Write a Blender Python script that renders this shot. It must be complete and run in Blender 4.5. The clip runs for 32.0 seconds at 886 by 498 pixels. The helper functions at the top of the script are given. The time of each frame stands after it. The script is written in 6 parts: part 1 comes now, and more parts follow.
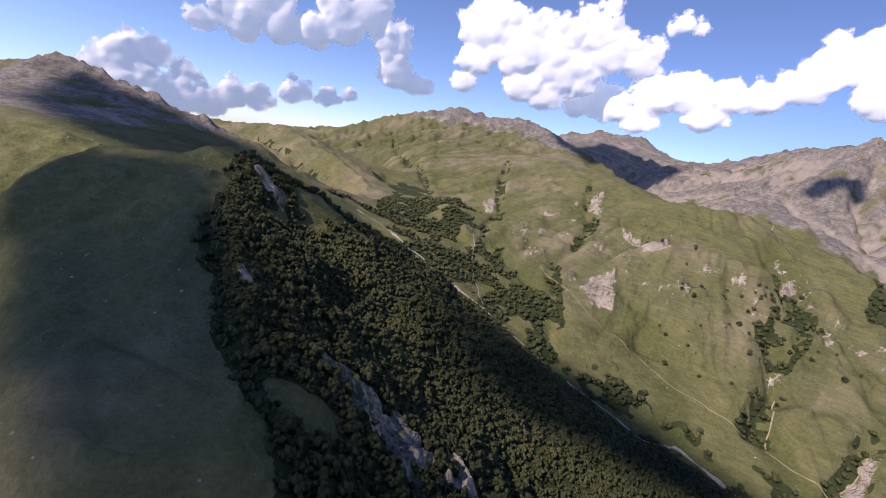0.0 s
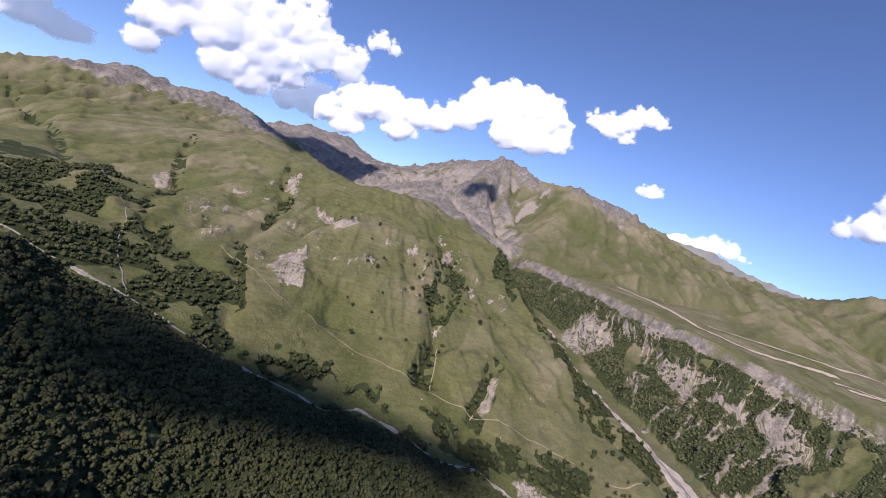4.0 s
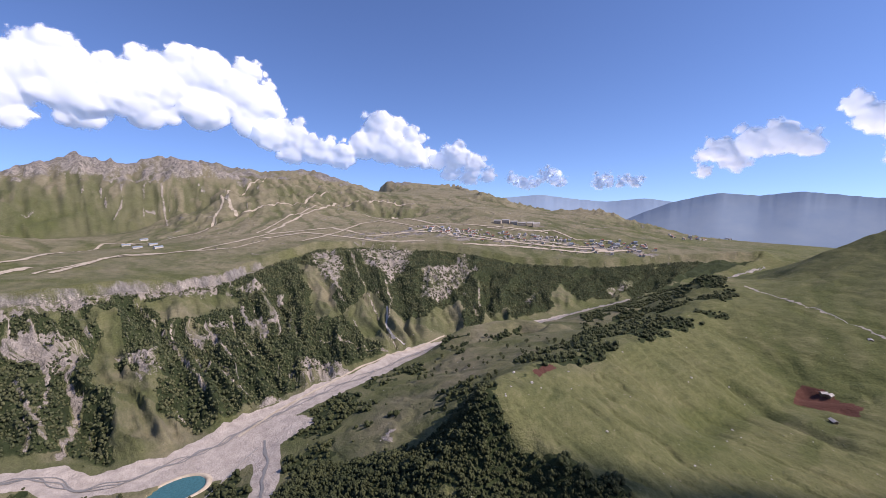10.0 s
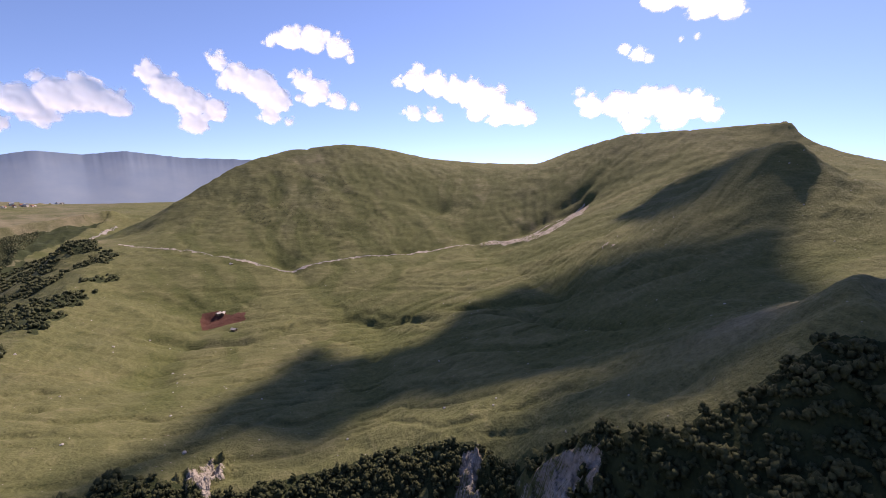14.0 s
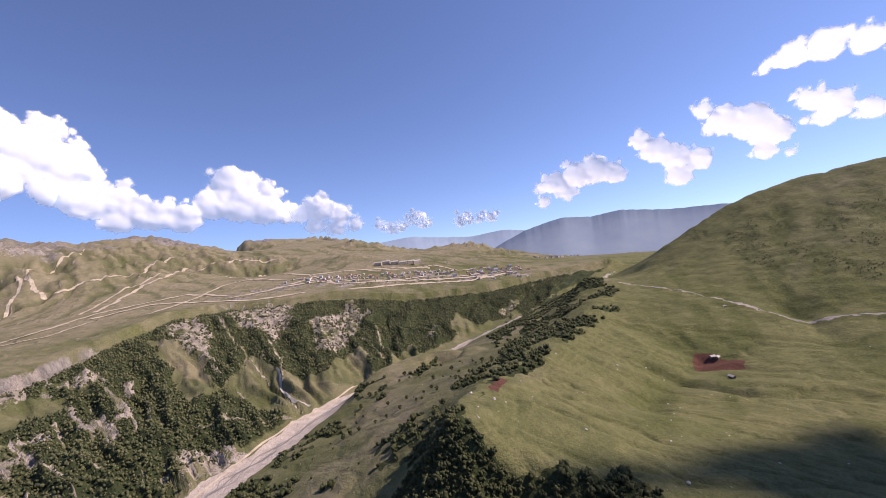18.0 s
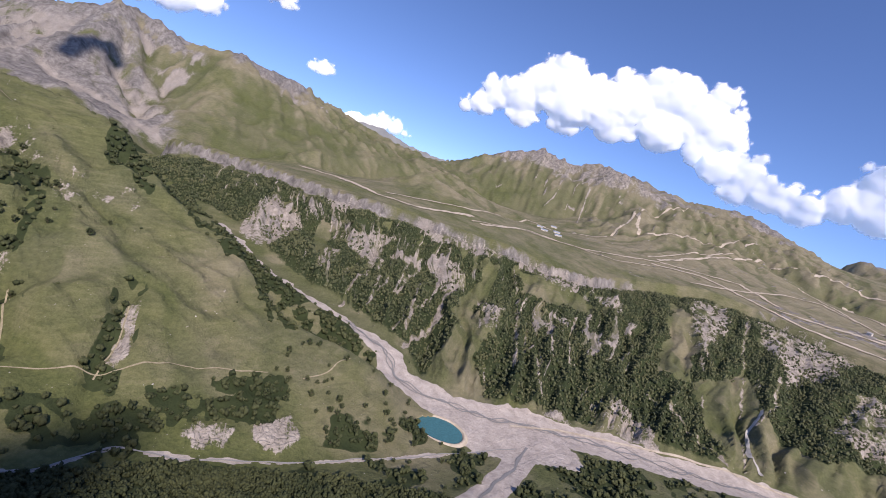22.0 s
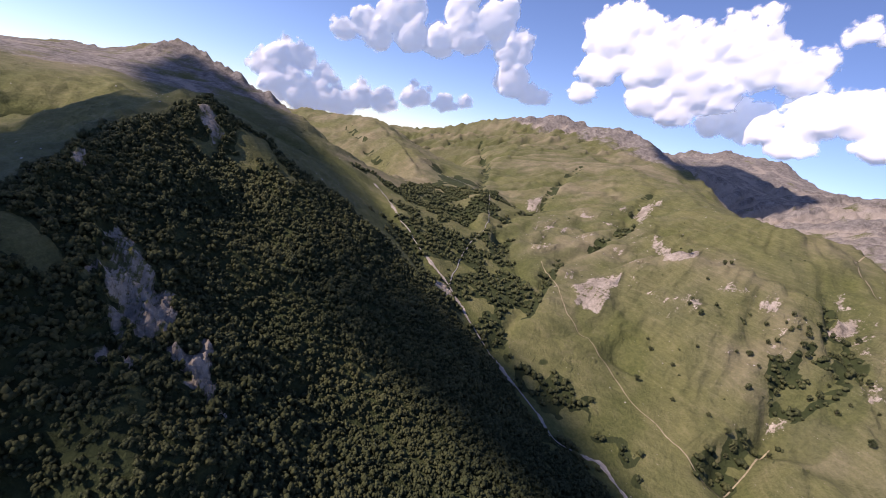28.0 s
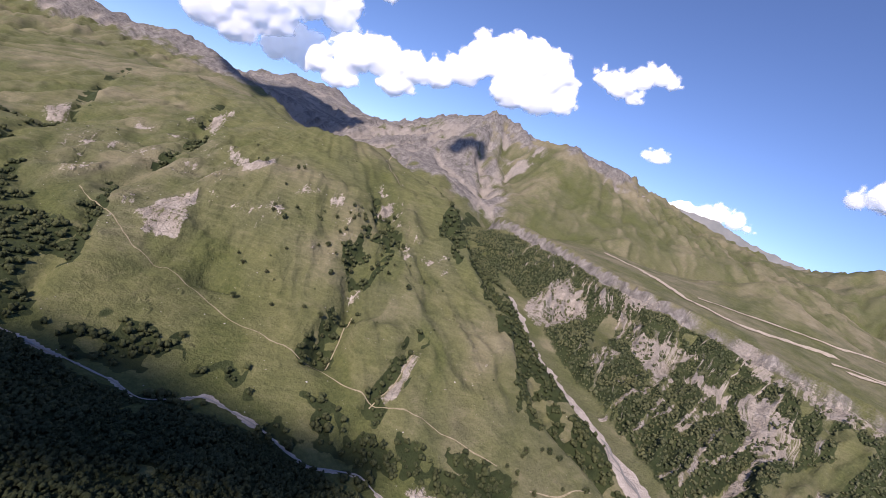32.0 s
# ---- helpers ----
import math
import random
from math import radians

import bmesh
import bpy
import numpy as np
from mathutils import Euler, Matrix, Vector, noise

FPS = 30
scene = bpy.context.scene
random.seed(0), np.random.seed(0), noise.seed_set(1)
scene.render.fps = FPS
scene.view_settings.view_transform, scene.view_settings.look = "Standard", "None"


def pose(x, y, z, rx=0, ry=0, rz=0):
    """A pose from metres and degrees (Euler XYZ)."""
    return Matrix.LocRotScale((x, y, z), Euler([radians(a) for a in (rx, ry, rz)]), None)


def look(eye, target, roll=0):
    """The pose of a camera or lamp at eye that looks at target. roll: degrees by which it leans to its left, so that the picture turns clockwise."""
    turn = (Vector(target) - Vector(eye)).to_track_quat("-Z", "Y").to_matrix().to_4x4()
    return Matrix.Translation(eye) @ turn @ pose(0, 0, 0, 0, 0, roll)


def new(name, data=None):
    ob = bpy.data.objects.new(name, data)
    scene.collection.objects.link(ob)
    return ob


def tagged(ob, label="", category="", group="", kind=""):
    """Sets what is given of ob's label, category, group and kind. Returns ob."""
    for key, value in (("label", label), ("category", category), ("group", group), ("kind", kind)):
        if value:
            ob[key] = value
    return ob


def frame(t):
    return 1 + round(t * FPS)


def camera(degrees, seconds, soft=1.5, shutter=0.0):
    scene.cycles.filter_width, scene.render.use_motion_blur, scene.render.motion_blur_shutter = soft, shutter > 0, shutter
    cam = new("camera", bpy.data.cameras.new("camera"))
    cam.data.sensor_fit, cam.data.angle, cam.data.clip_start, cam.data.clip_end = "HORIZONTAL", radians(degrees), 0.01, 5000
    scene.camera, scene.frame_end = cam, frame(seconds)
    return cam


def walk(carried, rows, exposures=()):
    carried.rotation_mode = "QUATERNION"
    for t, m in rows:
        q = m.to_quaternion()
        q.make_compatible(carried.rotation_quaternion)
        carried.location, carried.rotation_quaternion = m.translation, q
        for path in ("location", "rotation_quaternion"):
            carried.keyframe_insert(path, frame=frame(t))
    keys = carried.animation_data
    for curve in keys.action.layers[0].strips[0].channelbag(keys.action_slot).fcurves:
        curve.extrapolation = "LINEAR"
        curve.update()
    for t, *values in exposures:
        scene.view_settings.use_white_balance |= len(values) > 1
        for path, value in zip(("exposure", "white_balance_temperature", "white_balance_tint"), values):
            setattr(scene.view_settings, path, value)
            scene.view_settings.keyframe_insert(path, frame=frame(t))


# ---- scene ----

# ---- camera ----
cam = camera(94, 32.0, soft=0.4)
PATH = [
    (0, (0.00, 0.00, 0.00), (1.07, 94.80, -31.81), 10.79),
    (0.5, (3.79, 3.06, -2.75), (9.37, 98.28, -32.79), 12.74),
    (1, (7.43, 6.37, -5.79), (20.44, 101.32, -34.33), 14.37),
    (1.5, (11.23, 9.83, -9.28), (33.68, 103.76, -35.22), 15.65),
    (2, (16.15, 12.96, -13.15), (48.21, 104.98, -35.64), 16.17),
    (2.5, (23.23, 15.15, -17.24), (62.97, 104.45, -38.33), 17.11),
    (4.5, (65.69, 18.73, -33.25), (134.14, 90.37, -46.79), 16.93),
    (5, (73.68, 22.62, -37.34), (150.42, 85.56, -49.54), 14.18),
    (5.5, (80.05, 28.56, -41.86), (166.04, 77.80, -55.29), 10.74),
    (6, (85.59, 36.05, -46.78), (176.46, 74.55, -62.97), 8.68),
    (6.5, (90.75, 44.36, -51.56), (185.18, 72.34, -68.87), 6.48),
    (7, (95.34, 52.91, -55.20), (192.36, 71.10, -71.16), 3.39),
    (7.5, (98.88, 61.53, -56.68), (197.88, 66.54, -69.87), 1.44),
    (8, (100.99, 70.51, -55.40), (199.97, 63.12, -67.55), 3.05),
    (8.5, (101.71, 80.33, -51.53), (197.96, 55.95, -63.45), 4.88),
    (9, (101.65, 91.12, -45.94), (191.67, 49.26, -57.96), 4.82),
    (9.5, (101.76, 102.42, -39.84), (184.66, 47.85, -52.12), 2.90),
    (10, (102.92, 113.17, -34.39), (175.39, 45.42, -46.91), -0.94),
    (10.5, (105.65, 122.12, -30.51), (161.82, 40.51, -44.09), -2.99),
    (11, (110.16, 128.08, -28.84), (147.19, 36.34, -43.45), -1.13),
    (11.5, (116.50, 130.45, -29.49), (138.28, 33.95, -44.09), 0.42),
    (12, (124.48, 129.52, -32.02), (130.35, 30.93, -47.67), 1.22),
    (12.5, (133.56, 126.56, -35.55), (115.92, 29.77, -53.38), 3.09),
    (13, (142.94, 123.39, -39.23), (101.71, 34.33, -58.40), 5.36),
    (13.5, (151.86, 121.55, -42.52), (102.41, 36.93, -62.37), 3.11),
    (15.5, (176.35, 127.80, -52.29), (136.88, 41.20, -82.98), -9.60),
    (16, (178.62, 129.01, -54.64), (153.82, 35.87, -81.30), -9.71),
    (16.5, (179.28, 128.87, -57.34), (172.32, 31.52, -79.09), -7.70),
    (17, (178.73, 126.94, -60.52), (188.12, 28.85, -77.52), -7.64),
    (17.5, (177.53, 122.73, -64.10), (205.66, 27.21, -73.21), -8.43),
    (18, (176.27, 116.03, -67.77), (223.93, 28.17, -70.76), -7.38),
    (18.5, (175.36, 107.20, -71.11), (239.40, 30.41, -72.75), -5.90),
    (19, (174.74, 97.09, -73.58), (251.78, 33.44, -77.13), -3.33),
    (19.5, (173.88, 86.67, -74.50), (259.05, 34.77, -81.75), 0.57),
    (20, (172.24, 76.73, -73.27), (263.53, 37.32, -83.92), 4.38),
    (20.5, (169.74, 67.67, -69.78), (265.56, 42.61, -83.51), 8.52),
    (21, (166.85, 59.66, -64.55), (264.70, 47.81, -81.41), 12.06),
    (21.5, (164.30, 52.71, -58.51), (262.78, 51.52, -75.85), 14.62),
    (22, (162.57, 46.75, -52.49), (259.66, 60.77, -71.93), 16.59),
    (22.5, (161.68, 41.60, -46.90), (253.24, 74.99, -69.28), 18.25),
    (23, (161.37, 36.90, -41.73), (245.14, 85.99, -65.65), 19.29),
    (23.5, (161.38, 32.28, -36.74), (233.16, 97.34, -61.53), 19.21),
    (24, (161.64, 27.53, -31.74), (216.21, 107.18, -57.80), 17.47),
    (24.5, (162.35, 22.83, -26.91), (198.65, 112.40, -52.58), 13.57),
    (25, (163.78, 18.73, -22.66), (184.65, 113.84, -45.42), 11.15),
    (25.5, (166.02, 15.83, -19.36), (173.77, 113.41, -39.80), 12.42),
    (26, (168.63, 14.40, -16.96), (157.65, 111.33, -38.95), 12.30),
    (26.5, (170.88, 14.24, -15.13), (144.06, 105.88, -44.85), 13.79),
    (28.5, (175.93, 17.24, -8.93), (153.16, 108.32, -43.36), 13.54),
    (29, (179.43, 17.54, -7.59), (163.78, 110.86, -39.94), 15.95),
    (29.5, (183.89, 18.03, -6.73), (172.37, 112.58, -37.19), 17.75),
    (30, (188.37, 19.43, -7.06), (187.58, 114.85, -36.97), 22.68),
    (30.5, (192.24, 22.48, -9.51), (206.82, 117.37, -37.54), 28.79),
    (31, (195.56, 27.71, -14.75), (225.82, 119.59, -40.08), 30.06),
    (31.5, (198.76, 35.08, -22.64), (244.14, 120.59, -47.69), 26.04),
    (32, (202.11, 43.79, -32.13), (263.57, 118.94, -56.12), 19.86),
]
walk(cam, [(t, look(eye, target, roll)) for t, eye, target, roll in PATH],
     [(0, 0.17, 7500, 27), (2.5, 0.17, 7400, 25), (5, 0.09, 6900, 23), (10, 0.11, 6950, 23), (13, 0.21, 8000, 30), (17, 0.3, 8000, 30), (20, 0.15, 7000, 23), (23, 0.15, 6850, 22), (26, 0.2, 7750, 28), (29, 0.28, 7650, 29), (32, 0.21, 7150, 24)])

# ---- daylight ----
SUN_AZ, SUN_EL = radians(238), radians(43)          # clockwise from +y, above the horizon
TO_SUN = Vector((math.sin(SUN_AZ) * math.cos(SUN_EL), math.cos(SUN_AZ) * math.cos(SUN_EL), math.sin(SUN_EL)))
sun = new("sun", bpy.data.lights.new("sun", "SUN"))
sun.data.energy, sun.data.angle, sun.data.color = 4.9, radians(0.6), (1.0, 0.95, 0.88)
sun.matrix_world = TO_SUN.to_track_quat("Z", "Y").to_matrix().to_4x4()

world = bpy.data.worlds.new("sky")
scene.world = world
world.use_nodes = True
wt = world.node_tree
wt.nodes.clear()
w_out = wt.nodes.new("ShaderNodeOutputWorld")
w_bg = wt.nodes.new("ShaderNodeBackground")
w_sky = wt.nodes.new("ShaderNodeTexSky")
w_sky.sky_type, w_sky.sun_disc = "NISHITA", False
w_sky.sun_elevation, w_sky.sun_rotation = SUN_EL, SUN_AZ
w_sky.altitude, w_sky.air_density, w_sky.dust_density, w_sky.ozone_density = 2300, 1.0, 0.5, 4.0
w_bg.inputs["Strength"].default_value = 0.15
# the ranges lie below the eye, so the sky's horizon is set lower
w_tc = wt.nodes.new("ShaderNodeTexCoord")
w_low = wt.nodes.new("ShaderNodeVectorMath")
w_low.operation, w_low.inputs[1].default_value = "ADD", (0, 0, 0.09)
wt.links.new(w_tc.outputs["Generated"], w_low.inputs[0])
wt.links.new(w_low.outputs[0], w_sky.inputs["Vector"])
w_tone = wt.nodes.new("ShaderNodeMix")
w_tone.data_type, w_tone.blend_type = "RGBA", "MULTIPLY"
w_tone.inputs["Factor"].default_value, w_tone.inputs[7].default_value = 1.0, (0.78, 0.93, 1.15, 1)
wt.links.new(w_sky.outputs["Color"], w_tone.inputs[6])
wt.links.new(w_tone.outputs[2], w_bg.inputs["Color"])
wt.links.new(w_bg.outputs["Background"], w_out.inputs["Surface"])

# ---- relief ----
# Outlines on the plan: woods, bare rock and scree, turned soil, water, ways, and where small things stand.
WOODS = [
    [(275, 366), (299, 364), (319, 353), (340, 339), (370, 308), (366, 291), (339, 284), (319, 308), (297, 333), (274, 350)],
    [(385, 285), (411, 262), (442, 231), (485, 210), (470, 198), (436, 215), (413, 236), (385, 256)],
    [(418, 491), (432, 504), (429, 473), (412, 449)],
    [(455, 505), (500, 520), (489, 494), (464, 483)],
    [(365, 555), (387, 564), (407, 550), (401, 538), (373, 544)],
    [(571, 526), (1092, 1079), (943, 829), (806, 616), (715, 465), (657, 395), (586, 354), (580, 398), (571, 442), (565, 501)],
    [(586, 314), (596, 305), (585, 251), (563, 238), (549, 261)],
    [(-129, 726), (-132, 962), (8, 809), (53, 645), (55, 540), (10, 536), (-46, 573)],
    [(144, 430), (155, 467), (171, 526), (175, 596), (190, 572), (178, 486), (162, 439), (157, 413)],
    [(177, 407), (217, 389), (221, 371), (204, 368), (179, 374)],
    [(226, 340), (266, 365), (302, 364), (307, 341), (267, 296), (240, 284)],
    [(425, -311), (396, -386), (450, -630), (487, -864), (512, -1437), (335, -922), (258, -729), (291, -572), (317, -411), (321, -305), (333, -222)],
    [(589, -60), (650, -145), (642, -250), (618, -329), (588, -316), (551, -205), (538, -118), (544, -76)],
    [(611, -357), (717, -479), (713, -515), (575, -363)],
    [(556, -448), (566, -505), (519, -446), (516, -410)],
    [(479, -150), (453, -206), (428, -246), (318, -135), (387, -166), (454, -149)],
    [(458, 251), (479, 232), (499, 204), (486, 190), (462, 220), (448, 242)],
]
BARE = [
    [(211, 563), (244, 598), (273, 598), (261, 566), (249, 512), (234, 525), (220, 539)],
    [(367, 570), (384, 578), (408, 563), (436, 564), (436, 555), (413, 550), (391, 562), (370, 559)],
    [(499, 590), (531, 598), (525, 578), (506, 563), (497, 539), (496, 562)],
    [(305, 936), (358, 960), (321, 864), (299, 787), (290, 827)],
    [(297, 738), (343, 665), (367, 648), (348, 607), (320, 637), (303, 703)],
    [(80, 991), (114, 1013), (118, 940), (92, 924)],
    [(167, 746), (188, 775), (186, 745), (170, 721)],
    [(258, 882), (284, 907), (283, 859), (263, 853)],
    [(414, 439), (438, 448), (435, 439), (414, 426)],
    [(770, 478), (856, 510), (957, 538), (954, 490), (923, 446), (827, 424), (743, 412), (751, 441)],
    [(1208, -608), (1354, -756), (1236, -738), (1149, -716), (1066, -624), (997, -525), (1090, -557)],
    [(-44, 150), (-48, 163), (-25, 156), (-4, 143), (25, 116), (29, 108), (2, 122), (-16, 132)],
    [(21, 140), (24, 159), (42, 149), (61, 135), (55, 129), (38, 137)],
    [(-110, 191), (-104, 199), (-96, 191), (-101, 188)],
    [(45, 442), (65, 478), (82, 455), (76, 409)],
    [(41, -49), (31, -43), (36, -26), (48, -18), (54, -6), (66, -11), (57, -31)],
    [(24, -21), (17, -8), (16, 10), (16, 25), (22, 31), (29, 31), (26, 23), (36, 27), (44, 25), (46, 14), (35, 5), (34, -8)],
    [(183, -147), (160, -160), (152, -147), (166, -131), (181, -132)],
    [(458, 348), (466, 341), (424, 304), (410, 305)],
    [(-98, 170), (-84, 180), (-76, 167), (-84, 162)],
    [(-149, 297), (-140, 315), (-119, 305), (-110, 280), (-136, 288)],
    [(-22, 145), (-11, 162), (11, 159), (19, 137), (-2, 126), (-14, 136)],
    [(448, -126), (436, -130), (425, -113), (434, -106)],
    [(-421, -315), (-387, -251), (-370, -239), (-386, -278)],
    [(-477, -660), (-550, -589), (-792, -658), (-800, -637), (-681, -567), (-506, -531), (-410, -654)],
]
BARE.append([(412, 234), (430, 211), (415, 194), (396, 214)])
BARE.append([(444, 202), (471, 179), (456, 151), (429, 176)])
SOIL = [
    [(163, -547), (160, -571), (135, -568), (103, -544), (104, -524), (136, -526), (159, -528)],
    [(333, -222), (333, -257), (324, -254), (321, -213)],
]
RAVINES = [
    [(493, 586), (491, 546), (494, 512), (468, 481), (424, 447), (415, 429), (390, 402), (355, 367)],
    [(342, 1025), (304, 916), (281, 780), (239, 695), (180, 616), (173, 560), (164, 488), (152, 439)],
    [(-310, 2016), (-105, 1342), (-17, 897)],
    [(174, 1380), (127, 1066), (120, 879), (68, 716)],
    [(-620, 1336), (-407, 1127), (-290, 1012)],
    [(475, 593), (477, 526), (415, 458), (413, 411), (369, 367)],
    [(469, 356), (433, 325), (403, 306), (368, 277)],
    [(-807, -642), (-648, -669), (-461, -642)],
    [(-289, -105), (-265, -161), (-273, -262), (-168, -351)],
    [(-125, -356), (-38, -469), (108, -436), (218, -477)],
    [(-162, -37), (-170, -96), (-184, -184), (-186, -293)],
]
LAKE = [(559, 79), (568, 74), (575, 61), (575, 44), (567, 31), (555, 28), (544, 34), (540, 49), (542, 65), (549, 75)]
TRAIL = [(162, 612), (191, 559), (212, 502), (228, 486), (268, 458), (293, 414), (324, 386), (362, 356), (385, 328), (413, 297), (441, 277), (476, 234), (492, 221)]
TRAIL_UP = [(370, 355), (389, 382), (419, 421)]
TRAIL_MID = [(399, 307), (433, 325), (457, 343)]
TRAIL_LAKE = [(508, 192), (533, 176), (551, 176), (566, 169)]
TRAIL_TOP = [(1052, 1459), (550, 697), (545, 653), (557, 601)]
HIGHWAY = [(1407, 745), (1341, 592), (1223, 415), (1229, 298), (1401, 166)]
VALLEY_ROAD = [(1297, 416), (1383, 304), (1506, 176), (2077, -8), (1985, -152), (2035, -343), (2227, -444), (2568, -593), (2652, -726), (2768, -875)]
EDGE_ROAD = [(1321, 158), (1508, 11), (1533, -139), (1510, -291), (1582, -414)]
TERRACE_ROAD = [(1636, -431), (1656, -599), (1464, -690), (1354, -756), (1273, -887)]
TERRACE_ROAD_HIGH = [(1472, -499), (1582, -691), (1728, -887), (1783, -1049), (1630, -1064)]
HILL_TRACK = [(1775, -456), (2005, -668), (2217, -951)]
HILL_TRACK_HIGH = [(2022, -1112), (1549, -1062), (1512, -1163), (1271, -1051)]
TRACK_A = [(1314, 131), (1534, -1), (1529, -174), (1714, -473), (1700, -743), (1524, -774)]
TRACK_B = [(1752, -487), (2033, -759), (2241, -1060), (2259, -1336), (2078, -1485)]
TRACK_C = [(2540, -546), (2168, -510), (2296, -837), (2510, -1200)]
TRACK_D = [(1468, -740), (1437, -1000), (1345, -1110), (1189, -1162), (1065, -1223), (950, -1294), (834, -1387), (729, -1498)]
TRACK_E = [(1978, -1261), (1546, -1180), (1421, -1304), (1275, -1383), (1111, -1463)]
TRACK_F = [(1170, -986), (1078, -1135), (961, -1231), (851, -1308), (781, -1444)]
TOWN_ROAD = [(1466, -997), (1476, -1084), (1278, -1057), (1152, -1157), (1044, -1304), (918, -1358), (852, -1436)]
TOWN_ROAD_HIGH = [(1334, -1312), (1207, -1380), (1114, -1510), (960, -1438), (857, -1568)]
VALLEY_TRACK = [(617, -23), (648, -85), (669, -156), (691, -245), (695, -339), (708, -463)]
SIDE_STREAM = [(876, -427), (807, -379), (750, -353), (712, -353)]
LOW_STREAM = [(586, -43), (531, -26), (489, -8), (449, 13)]
TOWN_SPOTS = [(1476, -1084), (1371, -1124), (1304, -1144), (1289, -1190), (1187, -1201), (1146, -1294), (1066, -1338), (986, -1386), (862, -1458), (823, -1458), (812, -1525), (760, -1493), (751, -1574)]
HOTEL_SPOTS = [(1358, -1419), (1333, -1448), (1293, -1458), (1258, -1474), (1235, -1509), (1200, -1503)]
FARM_SPOTS = [(2008, -68), (1744, -71), (2052, -129), (1803, -122), (1666, -116)]
VILLAGE_SPOTS = [(782, -2007), (727, -1981), (717, -2116), (668, -2112), (752, -2878)]
HUT_SPOTS = [(137, -564), (131, -564), (102, -715), (123, -488)]
BUSHES_LAKE = [(497, 201), (484, 199), (510, 164), (497, 176), (506, 146), (501, 138), (493, 113), (496, 126), (517, 92), (474, 144), (540, 88), (532, 107), (509, 188), (528, 170), (574, 141), (555, 118), (537, 77), (533, 46), (529, 25), (500, 17), (504, 92), (473, 132), (587, 205), (590, 235), (523, 128), (487, 103), (487, 68), (473, 55)]
BUSHES_HILL = [(378, 604), (337, 667), (435, 535), (445, 530), (455, 527), (468, 544), (452, 543), (474, 513), (453, 507), (342, 542), (306, 501), (330, 469), (400, 495), (467, 452), (477, 459), (492, 486), (503, 494), (423, 465), (418, 454), (376, 393), (380, 398)]
BUSHES_EAST = [(498, -278), (585, -331), (496, -322), (550, -409), (538, -455), (473, -410), (415, -353), (570, -361), (563, -294), (535, -252), (445, -316), (431, -407), (397, -387), (393, -225)]
BOULDERS = [(342, -331), (314, -259), (316, -197), (306, -197), (307, -373), (246, -425), (264, -293), (245, -201), (338, -198), (294, -230), (218, -477), (193, -378), (0, -69), (17, -104), (180, -174), (310, -150)]
CLOUDS = []
CLOUDS.append([(-41.7, -1.2, 1.94), (-39.9, -0.4, 2.31), (-37.5, 0.5, 1.85), (-35.0, -0.9, 1.60), (-39.7, -2.9, 2.52), (-37.1, -3.7, 2.60), (-33.7, -3.6, 2.01), (-30.3, -2.6, 1.89), (-27.4, -2.3, 1.91), (-23.9, -1.2, 1.65), (-22.5, -0.8, 1.51), (-19.4, -0.9, 1.53), (-16.5, -0.2, 1.25), (-32.2, -4.0, 1.70)])
CLOUDS.append([(-33.4, 4.9, 1.66), (-30.8, 6.2, 2.05), (-27.7, 7.6, 2.32), (-29.3, 5.0, 2.12), (-25.3, 6.0, 2.43), (-21.7, 6.1, 2.34), (-18.4, 7.5, 2.73), (-15.3, 9.5, 2.66), (-12.4, 6.9, 2.50), (-11.5, 3.7, 2.50), (-8.9, 2.6, 1.69), (-7.1, 2.6, 1.35), (-19.6, 9.7, 2.32), (-25.8, 8.9, 2.29)])
CLOUDS.append([(-2.8, 4.2, 1.84), (-1.7, 7.1, 2.50), (-0.8, 10.4, 2.93), (-1.8, 11.4, 2.31), (2.1, 11.5, 2.58), (4.3, 8.9, 3.56), (7.3, 9.4, 3.21), (9.3, 7.3, 2.99), (10.7, 11.1, 2.24), (12.3, 12.4, 2.06), (15.0, 12.2, 1.34), (14.4, 10.0, 2.77), (18.2, 9.5, 2.18), (19.5, 11.0, 1.47), (5.0, 5.2, 2.84), (7.9, 4.5, 2.52), (13.4, 14.8, 1.29), (10.7, 13.8, 1.34), (11.9, 6.6, 2.39)])
CLOUDS.append([(11.5, 4.0, 2.03), (15.9, 4.7, 2.72), (20.9, 6.2, 2.71), (24.5, 7.0, 2.69), (28.2, 7.1, 2.36), (31.8, 7.5, 2.01), (19.3, 3.3, 2.11), (26.6, 4.6, 1.96), (36.4, 11.1, 2.52), (39.3, 12.2, 2.93), (42.4, 12.7, 3.00), (45.7, 12.0, 2.69), (41.1, 9.0, 2.87), (44.8, 9.3, 2.81), (34.9, 9.1, 2.28), (47.7, 9.8, 2.14)])
CLOUDS.append([(51.5, 13.3, 1.25), (53.7, 13.0, 1.78), (55.6, 14.3, 1.60), (57.6, 15.0, 1.45), (59.0, 14.8, 1.13), (55.5, 12.1, 1.11)])
CLOUDS.append([(59.9, 6.6, 0.91), (61.0, 6.8, 1.12), (61.8, 6.8, 0.77)])
CLOUDS.append([(21.5, 13.9, 1.37), (20.7, 13.3, 1.00), (23.3, 13.6, 1.06)])
